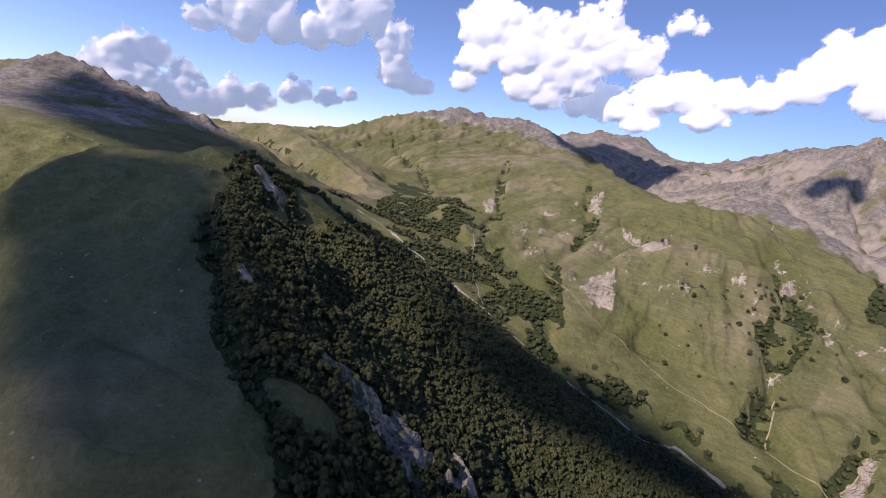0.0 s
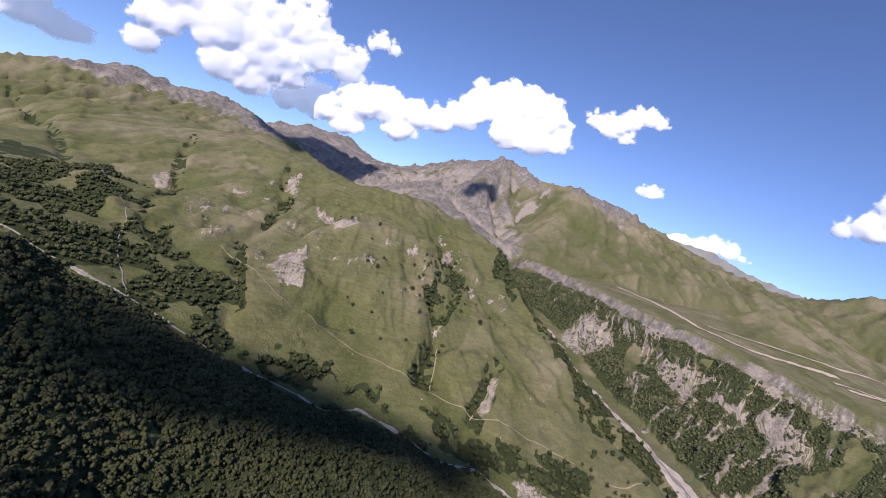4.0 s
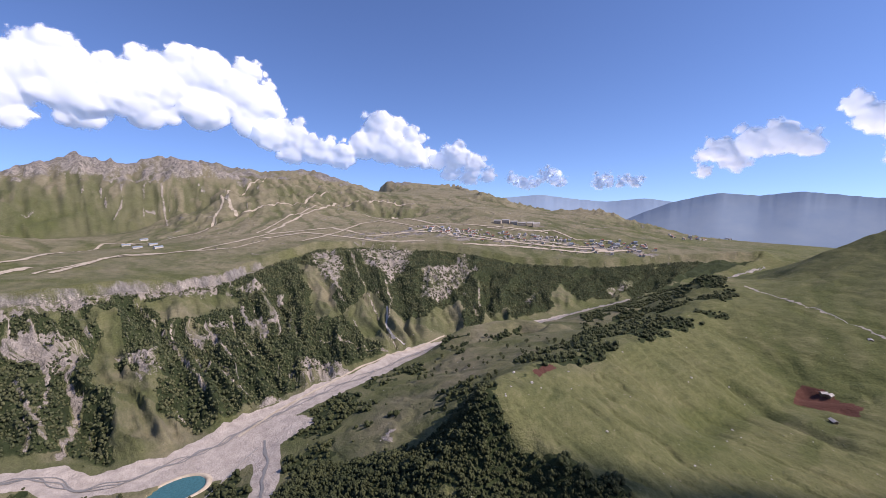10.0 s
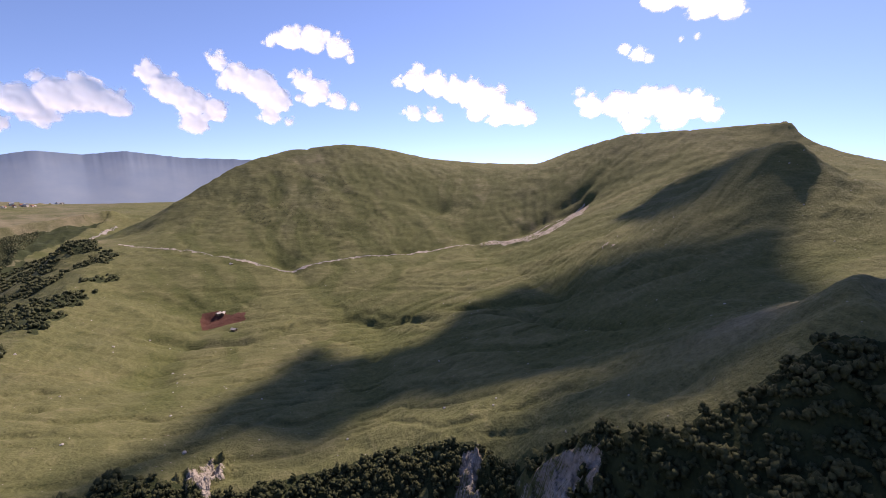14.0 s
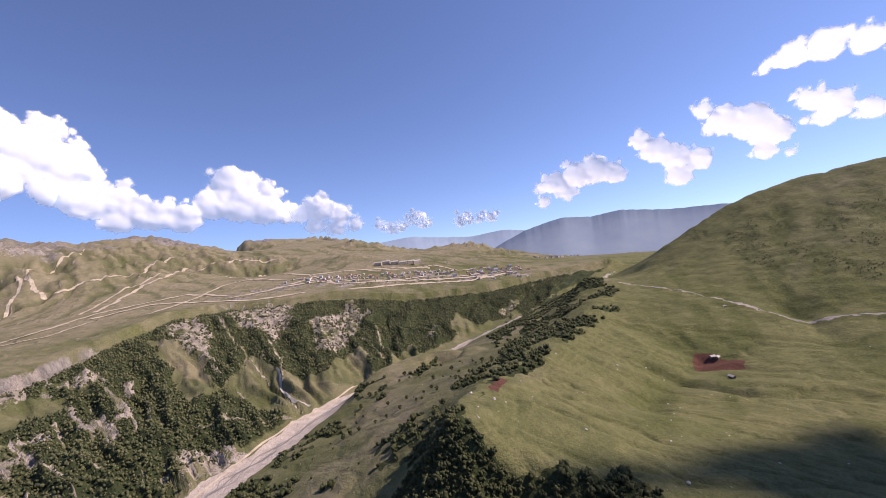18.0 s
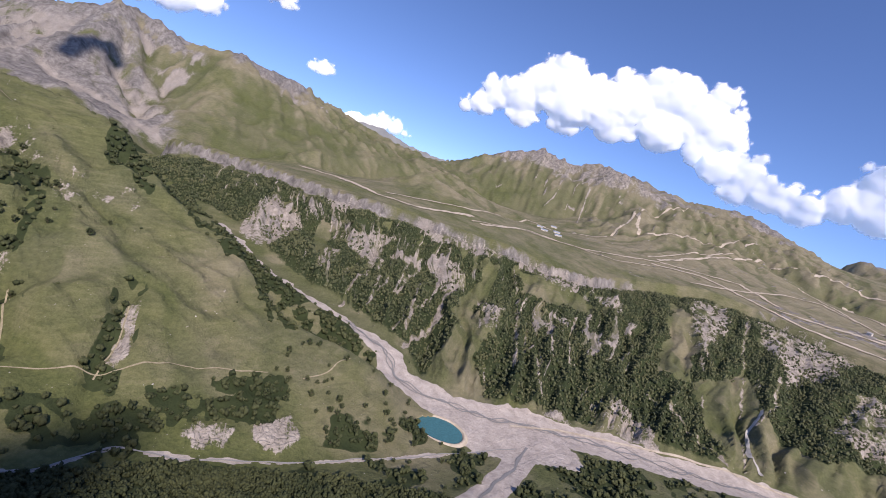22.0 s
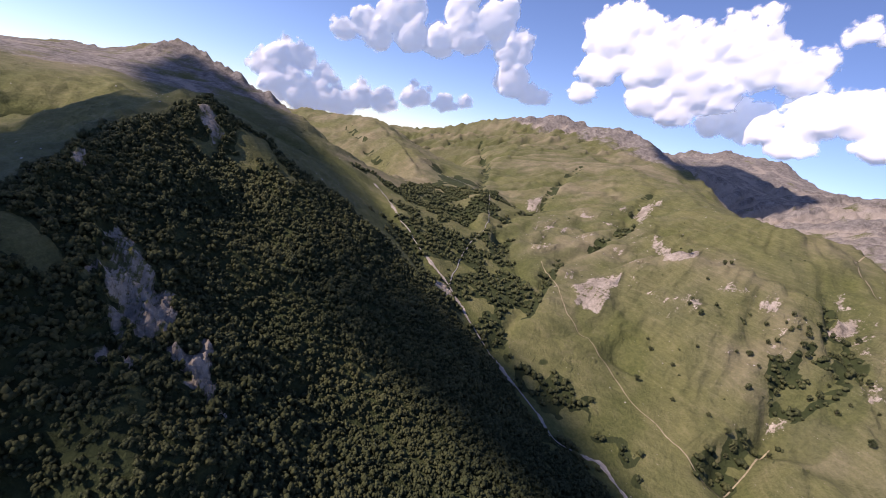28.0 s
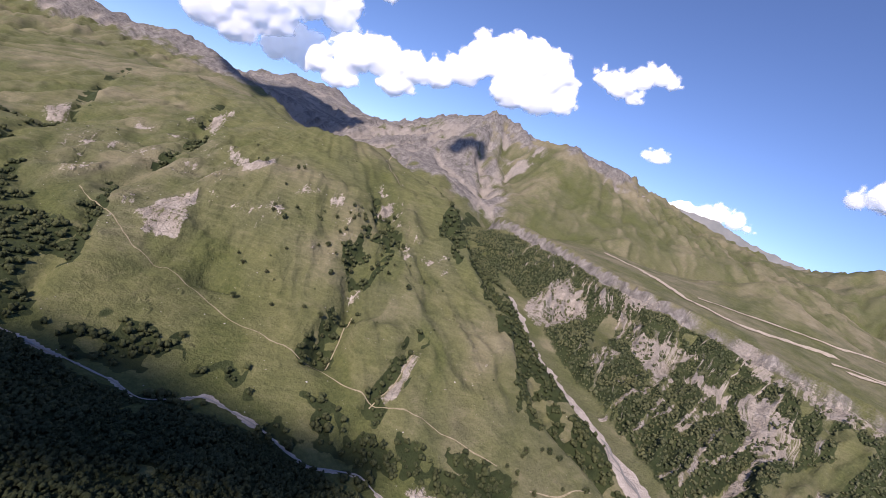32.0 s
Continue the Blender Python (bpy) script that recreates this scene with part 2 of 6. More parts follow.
CLOUDS.append([(78.9, 8.2, 1.30), (81.0, 8.9, 1.80), (83.2, 10.3, 2.12), (86.1, 11.1, 2.76), (88.6, 12.8, 2.76), (91.1, 13.9, 2.78), (92.5, 11.5, 3.52), (95.9, 12.0, 3.26), (99.3, 13.2, 3.14), (102.1, 14.9, 2.73), (104.3, 14.8, 2.75), (107.4, 13.4, 2.70), (109.8, 11.9, 2.63), (98.1, 9.9, 2.38), (103.9, 10.6, 2.76), (86.8, 8.7, 1.92), (92.6, 9.2, 2.13), (108.5, 9.6, 2.13), (111.4, 10.6, 1.77)])
CLOUDS.append([(110.9, 8.0, 2.32), (113.9, 8.2, 1.81), (116.4, 6.2, 2.07), (119.5, 5.6, 2.07), (122.4, 6.9, 2.18), (124.7, 9.5, 2.25), (126.9, 9.3, 1.76), (125.4, 6.7, 2.52), (128.3, 6.1, 2.51), (131.2, 5.2, 1.78), (113.3, 5.9, 1.85)])
CLOUDS.append([(132.7, 4.9, 1.56), (135.0, 5.3, 2.09), (137.3, 4.4, 1.72), (139.4, 2.8, 1.23), (134.2, 3.2, 1.42), (136.9, 2.6, 1.40)])
CLOUDS.append([(142.5, 2.3, 1.00), (144.3, 1.7, 1.19), (146.2, 1.9, 0.90), (147.7, 2.6, 1.26), (148.9, 1.7, 0.88)])
CLOUDS.append([(153.9, 1.5, 1.17), (155.2, 1.3, 0.92), (156.5, 1.4, 0.90), (158.0, 1.5, 0.99)])
CLOUDS.append([(68.1, 2.4, 1.17), (69.6, 2.6, 1.36), (71.3, 2.5, 1.23), (72.6, 2.2, 0.80)])
CLOUDS.append([(165.5, 4.4, 1.18), (167.4, 4.7, 1.77), (170.1, 5.3, 2.06), (172.4, 5.6, 2.06), (174.7, 4.7, 1.49), (168.5, 3.4, 1.50), (165.5, 2.5, 1.05)])
CLOUDS.append([(178.1, 8.1, 1.45), (179.7, 6.6, 1.83), (-178.4, 5.5, 1.84), (-176.0, 4.8, 1.63), (-178.3, 3.3, 1.66)])
CLOUDS.append([(-175.1, 10.2, 1.26), (-173.2, 8.5, 1.98), (-170.9, 7.7, 2.26), (-169.0, 6.3, 1.78), (-170.0, 4.5, 1.31), (-167.8, 3.8, 0.87)])
CLOUDS.append([(-166.0, 8.7, 1.37), (-164.2, 7.6, 1.72), (-161.7, 6.5, 1.37), (-159.7, 6.0, 0.82), (-165.1, 6.6, 1.26)])
CLOUDS.append([(-169.4, 12.9, 0.93), (-167.0, 13.4, 1.56), (-164.3, 13.4, 1.79), (-161.6, 12.8, 1.59), (-159.9, 11.6, 0.77)])
CLOUDS.append([(-153.9, 9.2, 1.00), (-151.6, 9.3, 1.71), (-148.9, 8.8, 1.79), (-146.3, 8.0, 1.86), (-143.8, 7.3, 1.99), (-141.5, 6.6, 1.94), (-139.7, 5.3, 1.63), (-138.1, 5.0, 1.60), (-136.8, 4.9, 1.46), (-143.6, 5.3, 1.45), (-140.9, 4.6, 1.23)])
CLOUDS.append([(-151.8, 5.3, 1.28), (-149.5, 5.0, 1.13), (-148.5, 4.7, 0.74)])
CLOUDS.append([(143.2, 2.0, 0.90), (145.4, 1.7, 0.92), (148.1, 2.2, 1.21), (149.3, 1.8, 0.82)])
CLOUDS.append([(154.8, 2.0, 1.00), (157.1, 1.9, 0.87), (158.9, 1.9, 0.73)])
CLOUDS.append([(-128.9, 5.9, 1.64), (-125.9, 6.1, 1.91), (-123.0, 5.9, 1.87), (-120.4, 6.0, 2.11), (-117.8, 5.5, 1.77), (-115.8, 4.7, 1.27), (-123.8, 3.9, 1.60), (-119.6, 4.2, 1.52), (-130.4, 7.8, 0.91)])
CLOUDS.append([(-122.1, 17.2, 1.84), (-119.8, 17.5, 2.04), (-117.3, 16.2, 2.02), (-115.3, 15.1, 1.41), (-118.4, 15.4, 1.31), (-121.5, 18.9, 1.52), (-114.8, 18.3, 1.88), (-112.7, 17.5, 1.39)])
CLOUDS.append([(-125.6, 12.2, 0.95), (-124.1, 11.6, 1.06), (-122.9, 11.0, 0.71)])
CLOUDS.append([(-119.7, 12.7, 0.56), (-118.3, 12.8, 0.55)])
# Ground that unseen clouds shade; the first two only darken forest and slope.
SHADES = [
    [(20, 255), (60, 238), (130, 252), (200, 228), (300, 190), (340, 230), (280, 300), (150, 380), (60, 400), (0, 330)],
    [(-208, 179), (-169, 199), (-147, 268), (-146, 295), (-66, 133), (-87, 123), (-106, 110), (-120, 97)],
    [(-395, -49), (-362, -113), (-358, -258), (-303, -356), (-173, -346), (-74, -288), (-8, -323), (89, -248), (155, -190), (132, -156), (103, -141), (34, -174), (-17, -85), (-50, -25), (-94, 7), (-163, 39)],
    [(-1163, -332), (-1015, -383), (-825, -440), (-565, -396), (-413, -224), (-417, -137), (-428, -65)],
    [(-97, 72), (-295, 250), (-347, 321), (-314, 334), (-316, 366), (-231, 322), (-166, 300), (-137, 267), (-79, 193), (-34, 150), (-17, 127), (-10, 110), (-32, 88), (-65, 74)],
    [(32, 77), (-78, 142), (-111, 186), (-99, 228), (-53, 232), (25, 154), (82, 117)],
    [(91, -37), (40, -52), (16, 5), (1, 46), (35, 67)],
    [(144, 413), (190, 400), (256, 347), (332, 313), (380, 273), (397, 236), (177, 230)],
    [(-671, 731), (-487, 722), (-215, 607), (-16, 498), (5, 372), (-60, 328), (-117, 307), (-190, 315), (-580, 552)],
    [(402, 1975), (521, 1644), (1017, 2019), (1238, 2339), (953, 2912)],
    [(1299, 1606), (1409, 1629), (1513, 1623), (1488, 1550), (1440, 1540), (1432, 1590), (1367, 1572), (1309, 1567)],
    [(-17, -57), (-62, -1), (-180, 34), (-22, 84), (13, -18)],
    [(262, -141), (247, -178), (201, -180), (127, -261), (15, -398), (74, -220), (279, -119)],
]
BACKDROPS = [
    [(156.3, -3.67), (159.5, -2.20), (162.6, -0.97), (167.2, 0.05), (171.0, -0.36), (174.6, 0.06), (180.1, -0.68), (185.3, -0.81), (190.0, -1.05), (193.3, -2.39)],
    [(125.0, -0.08), (127.8, 0.29), (132.0, 0.02), (135.2, -0.43), (138.6, -0.40), (142.1, -0.15), (146.5, 0.17), (150.2, -0.39), (154.8, -0.91), (159.5, -0.50), (163.4, -1.15), (167.2, -1.40)],
    [(119.4, 0.23), (121.4, 0.66), (122.9, 0.43), (125.1, 1.33), (127.3, 0.50), (129.0, 0.59), (132.0, -0.32), (134.5, -0.98)],
    [(58.2, 0.39), (62.7, 1.23), (64.1, 2.20), (65.5, 3.09), (67.1, 2.87), (69.5, 2.10), (73.6, 0.80), (76.7, 0.50), (79.7, 0.21), (82.8, -0.44)],
]
# The canyon wall: bare runs (width, line), bare faces and meadows on it.
STREAKS = []
STREAKS.append((5.1, [(1129, 357), (1062, 340), (1021, 313), (881, 272), (823, 258), (767, 257), (724, 249), (706, 241), (697, 243)]))
STREAKS.append((14.7, [(1014, 299), (981, 298), (872, 270)]))
STREAKS.append((7.4, [(930, 268), (863, 253)]))
STREAKS.append((6.4, [(865, 229), (814, 218), (774, 222), (722, 212)]))
STREAKS.append((4.8, [(858, 242), (788, 227)]))
STREAKS.append((4.8, [(844, 297), (791, 283)]))
STREAKS.append((5.1, [(993, 227), (862, 205), (791, 197)]))
STREAKS.append((5.1, [(986, 200), (877, 198), (800, 191)]))
STREAKS.append((5.0, [(1063, 161), (1016, 154), (903, 143), (790, 144), (778, 154), (704, 145)]))
STREAKS.append((7.1, [(970, 107), (877, 119), (781, 119), (724, 124), (699, 131), (673, 135)]))
STREAKS.append((6.9, [(895, 124), (826, 121)]))
STREAKS.append((6.2, [(816, 111), (748, 120)]))
STREAKS.append((4.8, [(724, 157), (693, 160)]))
STREAKS.append((4.7, [(915, 178), (788, 160), (756, 152)]))
STREAKS.append((6.0, [(1000, 413), (951, 397)]))
STREAKS.append((6.0, [(1015, 405), (929, 376)]))
STREAKS.append((6.0, [(1001, 383), (956, 373)]))
STREAKS.append((4.3, [(1135, 13), (1039, -4), (985, -11), (916, -14), (821, -16), (773, -19), (744, -19)]))
STREAKS.append((5.5, [(994, -49), (909, -52), (893, -57)]))
STREAKS.append((4.9, [(896, -36), (806, -32), (822, -45)]))
STREAKS.append((5.2, [(1011, -86), (863, -79), (807, -77)]))
STREAKS.append((4.2, [(1028, -137), (915, -114), (805, -104), (812, -121)]))
STREAKS.append((4.3, [(801, -53), (742, -55), (697, -61)]))
STREAKS.append((6.0, [(952, 65), (870, 40), (801, 35)]))
STREAKS.append((6.9, [(822, -233), (800, -257), (750, -275), (708, -303), (682, -318)]))
STREAKS.append((3.3, [(913, -472), (810, -382), (775, -357), (708, -332)]))
STREAKS.append((3.5, [(912, -351), (838, -324)]))
STREAKS.append((2.4, [(732, 24), (679, 14)]))
STREAKS.append((6.0, [(976, -842), (890, -762), (752, -610)]))
STREAKS.append((3.9, [(849, -658), (767, -608), (728, -574)]))
STREAKS.append((6.1, [(1305, -499), (1117, -417), (1008, -387)]))
STREAKS.append((5.9, [(1379, -622), (1094, -491), (929, -424), (857, -393)]))
STREAKS.append((5.4, [(1018, -526), (911, -463)]))
STREAKS.append((10.4, [(2844, -145), (2706, -147), (2569, -86)]))
STREAKS.append((11.8, [(2857, -314), (2668, -309), (2302, -248)]))
STREAKS.append((8.9, [(2807, -463), (2643, -488)]))
STREAKS.append((8.6, [(2761, -236), (2576, -205)]))
STREAKS.append((10.4, [(2795, -69), (2631, -75)]))
STREAKS.append((6.6, [(2670, -613), (2364, -501)]))
STREAKS.append((7.1, [(2818, -1), (2701, 15)]))
WALL_BARE = []
WALL_BARE.append([(1084, 482), (1100, 392), (1083, 394), (1027, 457)])
WALL_BARE.append([(1137, 269), (1149, 154), (1160, 42), (1089, 65), (1087, 149), (1084, 197), (1130, 268)])
WALL_BARE.append([(1161, 24), (1204, -90), (1213, -164), (1107, -127), (1119, -28)])
WALL_BARE.append([(965, 360), (1034, 316), (1038, 285), (864, 270), (916, 317), (915, 349)])
WALL_BARE.append([(793, 341), (893, 365), (867, 332), (799, 313), (753, 315)])
WALL_BARE.append([(1045, 196), (1028, 143), (998, 94), (931, 97), (897, 132), (981, 183)])
WALL_BARE.append([(970, 269), (1016, 205), (979, 195), (944, 255)])
WALL_BARE.append([(926, 47), (911, 10), (790, 16), (802, 47)])
WALL_BARE.append([(1287, -591), (1382, -701), (1255, -828), (1188, -744), (1018, -551), (1077, -547), (1162, -556)])
WALL_BARE.append([(1055, -691), (1050, -784), (1123, -943), (951, -806), (877, -676), (838, -542), (880, -530)])
WALL_BARE.append([(657, -49), (686, -74), (672, -102), (654, -120), (646, -79)])
WALL_BARE.append([(767, -170), (752, -203), (685, -215), (662, -164), (660, -130)])
WALL_BARE.append([(739, -770), (740, -805), (745, -882), (709, -772)])
WALL_BARE.append([(669, -1082), (648, -1099), (622, -1229), (607, -1146), (615, -1028)])
WALL_BARE.append([(1011, -63), (998, -118), (973, -113), (991, -83)])
WALL_BARE.append([(934, -166), (958, -191), (932, -213)])
WALL_BARE.append([(1170, -176), (1174, -259), (1097, -241), (1092, -205)])
WALL_BARE.append([(1327, -453), (1357, -567), (1137, -470), (1018, -378), (1121, -388)])
WALL_BARE.append([(2634, 246), (2689, 158), (2628, 142), (2620, 209)])
WALL_MEADOW = []
WALL_MEADOW.append([(953, 426), (966, 400), (927, 378), (847, 353), (800, 359)])
WALL_MEADOW.append([(892, 95), (1020, 75), (1072, 86), (1087, 43), (1000, 45), (885, 65), (785, 20), (724, 38), (668, 15), (623, -31), (600, 66), (656, 90), (758, 84)])
WALL_MEADOW.append([(1085, -13), (1154, -110), (1096, -192), (1036, -113), (1025, -19)])
WALL_MEADOW.append([(897, -330), (999, -459), (856, -426), (782, -453), (824, -611), (621, -451), (706, -394), (688, -312), (776, -313)])
WALL_MEADOW.append([(709, -844), (754, -977), (627, -894), (647, -765)])
WALL_MEADOW.append([(1295, -402), (1082, -394), (897, -330), (889, -262)])
WALL_MEADOW.append([(721, -593), (730, -698), (565, -512), (601, -439)])
# Runnels and turf steps cut into the meadows: depth, half width, line.
GROOVES = []
GROOVES.append((4.5, 5, [(-177, -352), (-209, -293), (-288, -254), (-284, -195), (-307, -174), (-315, -127), (-324, -83), (-349, -33)]))
GROOVES.append((3, 4, [(123, -461), (62, -463), (-62, -474), (-117, -377), (-170, -356)]))
GROOVES.append((2.5, 4, [(-72, -578), (-135, -512), (-207, -440)]))
GROOVES.append((2.5, 4, [(-166, -509), (-228, -438)]))
GROOVES.append((2.5, 4, [(-291, -503), (-315, -432), (-349, -361)]))
GROOVES.append((2, 3, [(63, -150), (35, -146), (15, -107), (-12, -80)]))
GROOVES.append((2, 3, [(1, -58), (-21, -38), (-37, -14)]))
GROOVES.append((6, 12, [(-576, -663), (-677, -678), (-811, -679), (-920, -687), (-999, -718)]))
GROOVES.append((5, 9, [(-235, -698), (-347, -782), (-462, -873)]))
GROOVES.append((4, 7, [(-601, -699), (-685, -796)]))
GROOVES.append((4, 7, [(-633, -693), (-717, -794)]))
GROOVES.append((4, 7, [(-661, -693), (-735, -759)]))
GROOVES.append((4, 7, [(-575, -762), (-552, -692)]))
GROOVES.append((4, 8, [(-703, -688), (-846, -676), (-1025, -651)]))
GROOVES.append((3, 5, [(-628, -473), (-628, -401), (-835, -449), (-986, -402)]))
GROOVES.append((2.5, 4, [(167, -265), (117, -299), (53, -334), (-33, -408)]))
GROOVES.append((2, 3, [(185, -168), (145, -185), (95, -218)]))
GROOVES.append((2, 3, [(75, -133), (46, -130), (33, -83), (11, -61)]))
GROOVES.append((2, 3, [(20, -47), (6, -22), (3, 5)]))
GROOVES.append((2.5, 4, [(3, -179), (-26, -127), (-76, -93), (-89, -45), (-88, -2)]))
GROOVES.append((2.5, 4, [(-22, -440), (-108, -399), (-103, -330)]))
GROOVES.append((2, 4, [(-59, -209), (-106, -149), (-148, -105)]))
GROOVES.append((2, 4, [(-55, -572), (-150, -486), (-234, -402)]))
MORE_WOODS = []
MORE_WOODS.append([(587, -55), (582, -99), (594, -179), (608, -221), (607, -273), (622, -343), (698, -461), (624, -407), (587, -362), (581, -308), (566, -242), (557, -211), (524, -139), (525, -101), (530, -79), (565, -120), (559, -53)])
MORE_WOODS.append([(527, -37), (514, -96), (495, -129), (479, -125), (496, -88), (470, -71), (447, -46), (447, -10), (479, -24)])
MORE_WOODS.append([(444, -49), (430, -81), (406, -116), (375, -96), (423, -45)])
MORE_WOODS.append([(484, -144), (452, -179), (429, -196), (411, -202), (391, -216), (329, -134), (373, -166), (346, -125), (403, -165), (431, -168), (459, -148)])
MORE_WOODS.append([(353, -111), (337, -115), (321, -122), (305, -125), (344, -103)])
MORE_WOODS.append([(633, -380), (703, -479), (616, -417), (558, -346), (576, -336)])
MORE_WOODS.append([(554, -424), (577, -481), (536, -445), (496, -386), (516, -383)])
MORE_WOODS.append([(548, -714), (613, -964), (603, -1206), (418, -675), (412, -539), (436, -532)])
MORE_WOODS.append([(330, -174), (335, -250), (350, -332), (395, -544), (418, -675), (368, -529), (355, -352), (336, -287), (329, -179)])
MORE_WOODS.append([(288, 360), (306, 359), (337, 349), (351, 329), (374, 302), (359, 278), (330, 289), (319, 311), (301, 336), (286, 342)])
MORE_WOODS.append([(398, 280), (414, 272), (431, 248), (422, 242), (479, 197), (467, 187), (434, 207), (420, 240), (393, 254)])
MORE_WOODS.append([(215, 413), (229, 409), (258, 396), (259, 368), (245, 370), (206, 387)])
MORE_WOODS.append([(254, -142), (234, -162), (210, -156), (190, -131), (207, -120), (223, -109), (250, -111), (309, -113), (310, -125), (261, -134)])
MORE_WOODS.append([(593, -1205), (538, -1301), (499, -1419), (467, -1477), (337, -877), (338, -678), (371, -616), (399, -535), (474, -667), (528, -882)])
MORE_WOODS.append([(313, -575), (291, -674), (272, -769), (265, -717), (289, -585), (306, -430), (317, -364), (327, -345), (324, -411)])
MORE_WOODS.append([(233, 349), (278, 360), (317, 352), (363, 306), (370, 291), (340, 288), (304, 256), (279, 289), (247, 331)])
MORE_WOODS.append([(-72, 590), (-72, 733), (25, 709), (59, 615), (60, 501), (2, 511), (-51, 550)])
MORE_WOODS.append([(103, 592), (128, 609), (168, 522), (142, 469), (159, 411), (186, 391), (229, 381), (233, 349), (187, 377), (131, 427), (108, 510)])
MORE_WOODS.append([(1078, 1066), (1133, 1039), (801, 575), (654, 353), (633, 309), (583, 343), (579, 422), (562, 474)])
MORE_WOODS.append([(381, 288), (404, 265), (443, 233), (365, 247)])
MORE_WOODS.append([(429, 477), (454, 484), (486, 479), (431, 434), (418, 450)])
HEATH = [(80, -1052), (-73, -1092), (-230, -1054), (-300, -861), (-188, -760), (-89, -791), (16, -850), (83, -980)]
# Ridge, valley and edge lines of the plan: (x, y, height), from which the slopes are spread.
LINES = {}
LINES["river"] = [(758, 496, -250), (713, 402, -265), (692, 350, -275), (668, 222, -290), (646, 150, -300), (607, 119, -312), (604, 47, -318), (632, -47, -320), (658, -178, -322), (682, -407, -326), (639, -658, -330), (609, -920, -336), (380, -1731, -312)]
LINES["stream"] = [(578, -32, -320), (431, 155, -312), (385, 222, -300), (372, 252, -296), (332, 268, -292), (306, 304, -284), (268, 339, -276), (227, 328, -268), (207, 351, -262), (164, 382, -250), (122, 412, -240), (70, 466, -225), (-45, 548, -181), (-139, 642, -177)]
LINES["gorge"] = [(70, 466, -225), (55, 566, -219), (56, 701, -200), (15, 865, -180), (-182, 1128, -222)]
LINES["spur"] = [(-151, 306, -62), (-120, 321, -79), (-76, 346, -106), (-26, 373, -141), (36, 396, -183), (85, 406, -216), (150, 394, -254)]
LINES["spur_down"] = [(150, 394, -254), (202, 352, -262)]
LINES["crest_w"] = [(-177, 331, -60), (-231, 342, -77), (-318, 376, -88), (-420, 420, -83), (-560, 492, -83)]
LINES["crest_e"] = [(-177, 331, -60), (-134, 234, -75), (-112, 182, -85), (-75, 133, -96), (-50, 100, -100), (-38, 79, -103)]
LINES["grass_w"] = [(-92, 68, -104), (-131, 102, -111), (-213, 175, -119), (-331, 281, -120)]
LINES["grass_m"] = [(-64, 68, -97), (-90, 98, -98), (-151, 170, -104), (-209, 248, -101)]
LINES["for1"] = [(0, 123, -145), (-11, 188, -149), (-50, 274, -135), (-106, 316, -106)]
LINES["for2"] = [(100, 196, -204), (69, 270, -195)]
LINES["for3"] = [(216, 210, -228), (237, 292, -254)]
LINES["for4"] = [(288, 196, -262), (202, 214, -214), (313, 144, -260)]
LINES["rim"] = [(326, -139, -191), (289, -132, -214), (262, -128, -226), (243, -139, -227), (214, -148, -230), (184, -138, -240), (146, -126, -245), (104, -110, -246), (69, -91, -235), (33, -50, -213), (21, -22, -200), (10, 13, -177), (9, 32, -160), (10, 51, -140), (-39, 82, -107)]
LINES["under"] = [(258, -114, -255), (174, -81, -262), (86, -34, -256), (52, 2, -236), (34, 43, -204), (36, 67, -180)]
LINES["clifftop"] = [(33, -37, -211), (19, -4, -194), (17, 20, -177)]
LINES["eastrim"] = [(276, -854, -213), (317, -535, -227), (326, -385, -221), (336, -262, -212), (330, -165, -197), (326, -139, -191)]
LINES["bowl1"] = [(318, -693, -219), (147, -549, -294), (221, -340, -275)]
LINES["bowl2"] = [(11, -729, -269), (-60, -411, -301), (53, -170, -253)]
LINES["bowl3"] = [(-430, -701, -263), (-283, -271, -246), (-79, -71, -207)]
LINES["bowlstream"] = [(277, -853, -216), (157, -775, -226), (17, -680, -259), (-135, -690, -256), (-279, -677, -261), (-401, -662, -250), (-585, -640, -245), (-787, -654, -184)]
LINES["westridge"] = [(-484, -351, -189), (-513, -252, -118), (-489, -177, -69), (-485, -137, -32), (-461, -88, -17)]
LINES["hill1"] = [(274, -1004, -226), (186, -1067, -158), (32, -1163, -65), (-133, -1235, -17), (-293, -1241, -3), (-409, -1229, -17), (-593, -1215, -54), (-778, -1153, -69), (-949, -1006, -75), (-1031, -873, -13), (-1092, -742, 30), (-1133, -642, 33), (-1180, -536, 41), (-1220, -363, 51)]
LINES["hillface"] = [(68, -1011, -159), (-170, -942, -149), (-316, -902, -171), (-457, -853, -207)]
LINES["knoll"] = [(598, -320, -305), (640, -432, -279), (580, -510, -270), (489, -539, -260)]
LINES["knob"] = [(472, -664, -277), (432, -726, -264), (380, -790, -242), (348, -842, -199), (330, -930, -214)]
LINES["knollfoot"] = [(548, -66, -312), (579, -200, -310), (566, -296, -306)]
LINES["wood_e"] = [(553, -494, -295), (437, -601, -285), (392, -1000, -240), (280, -1044, -223)]
LINES["shfoot"] = [(386, -178, -248), (378, -113, -270), (434, -104, -279), (492, -49, -307)]
LINES["edge"] = [(1031, 875, -173), (1069, 712, -172), (1085, 504, -179), (1104, 406, -182), (1145, 255, -183), (1161, 124, -192), (1181, 20, -195), (1201, -68, -211), (1233, -178, -212), (1344, -340, -198), (1415, -517, -178), (1396, -696, -190), (1290, -796, -200), (1186, -915, -200), (1064, -998, -227), (961, -1073, -251), (776, -1264, -262), (655, -1518, -264), (396, -1838, -261)]
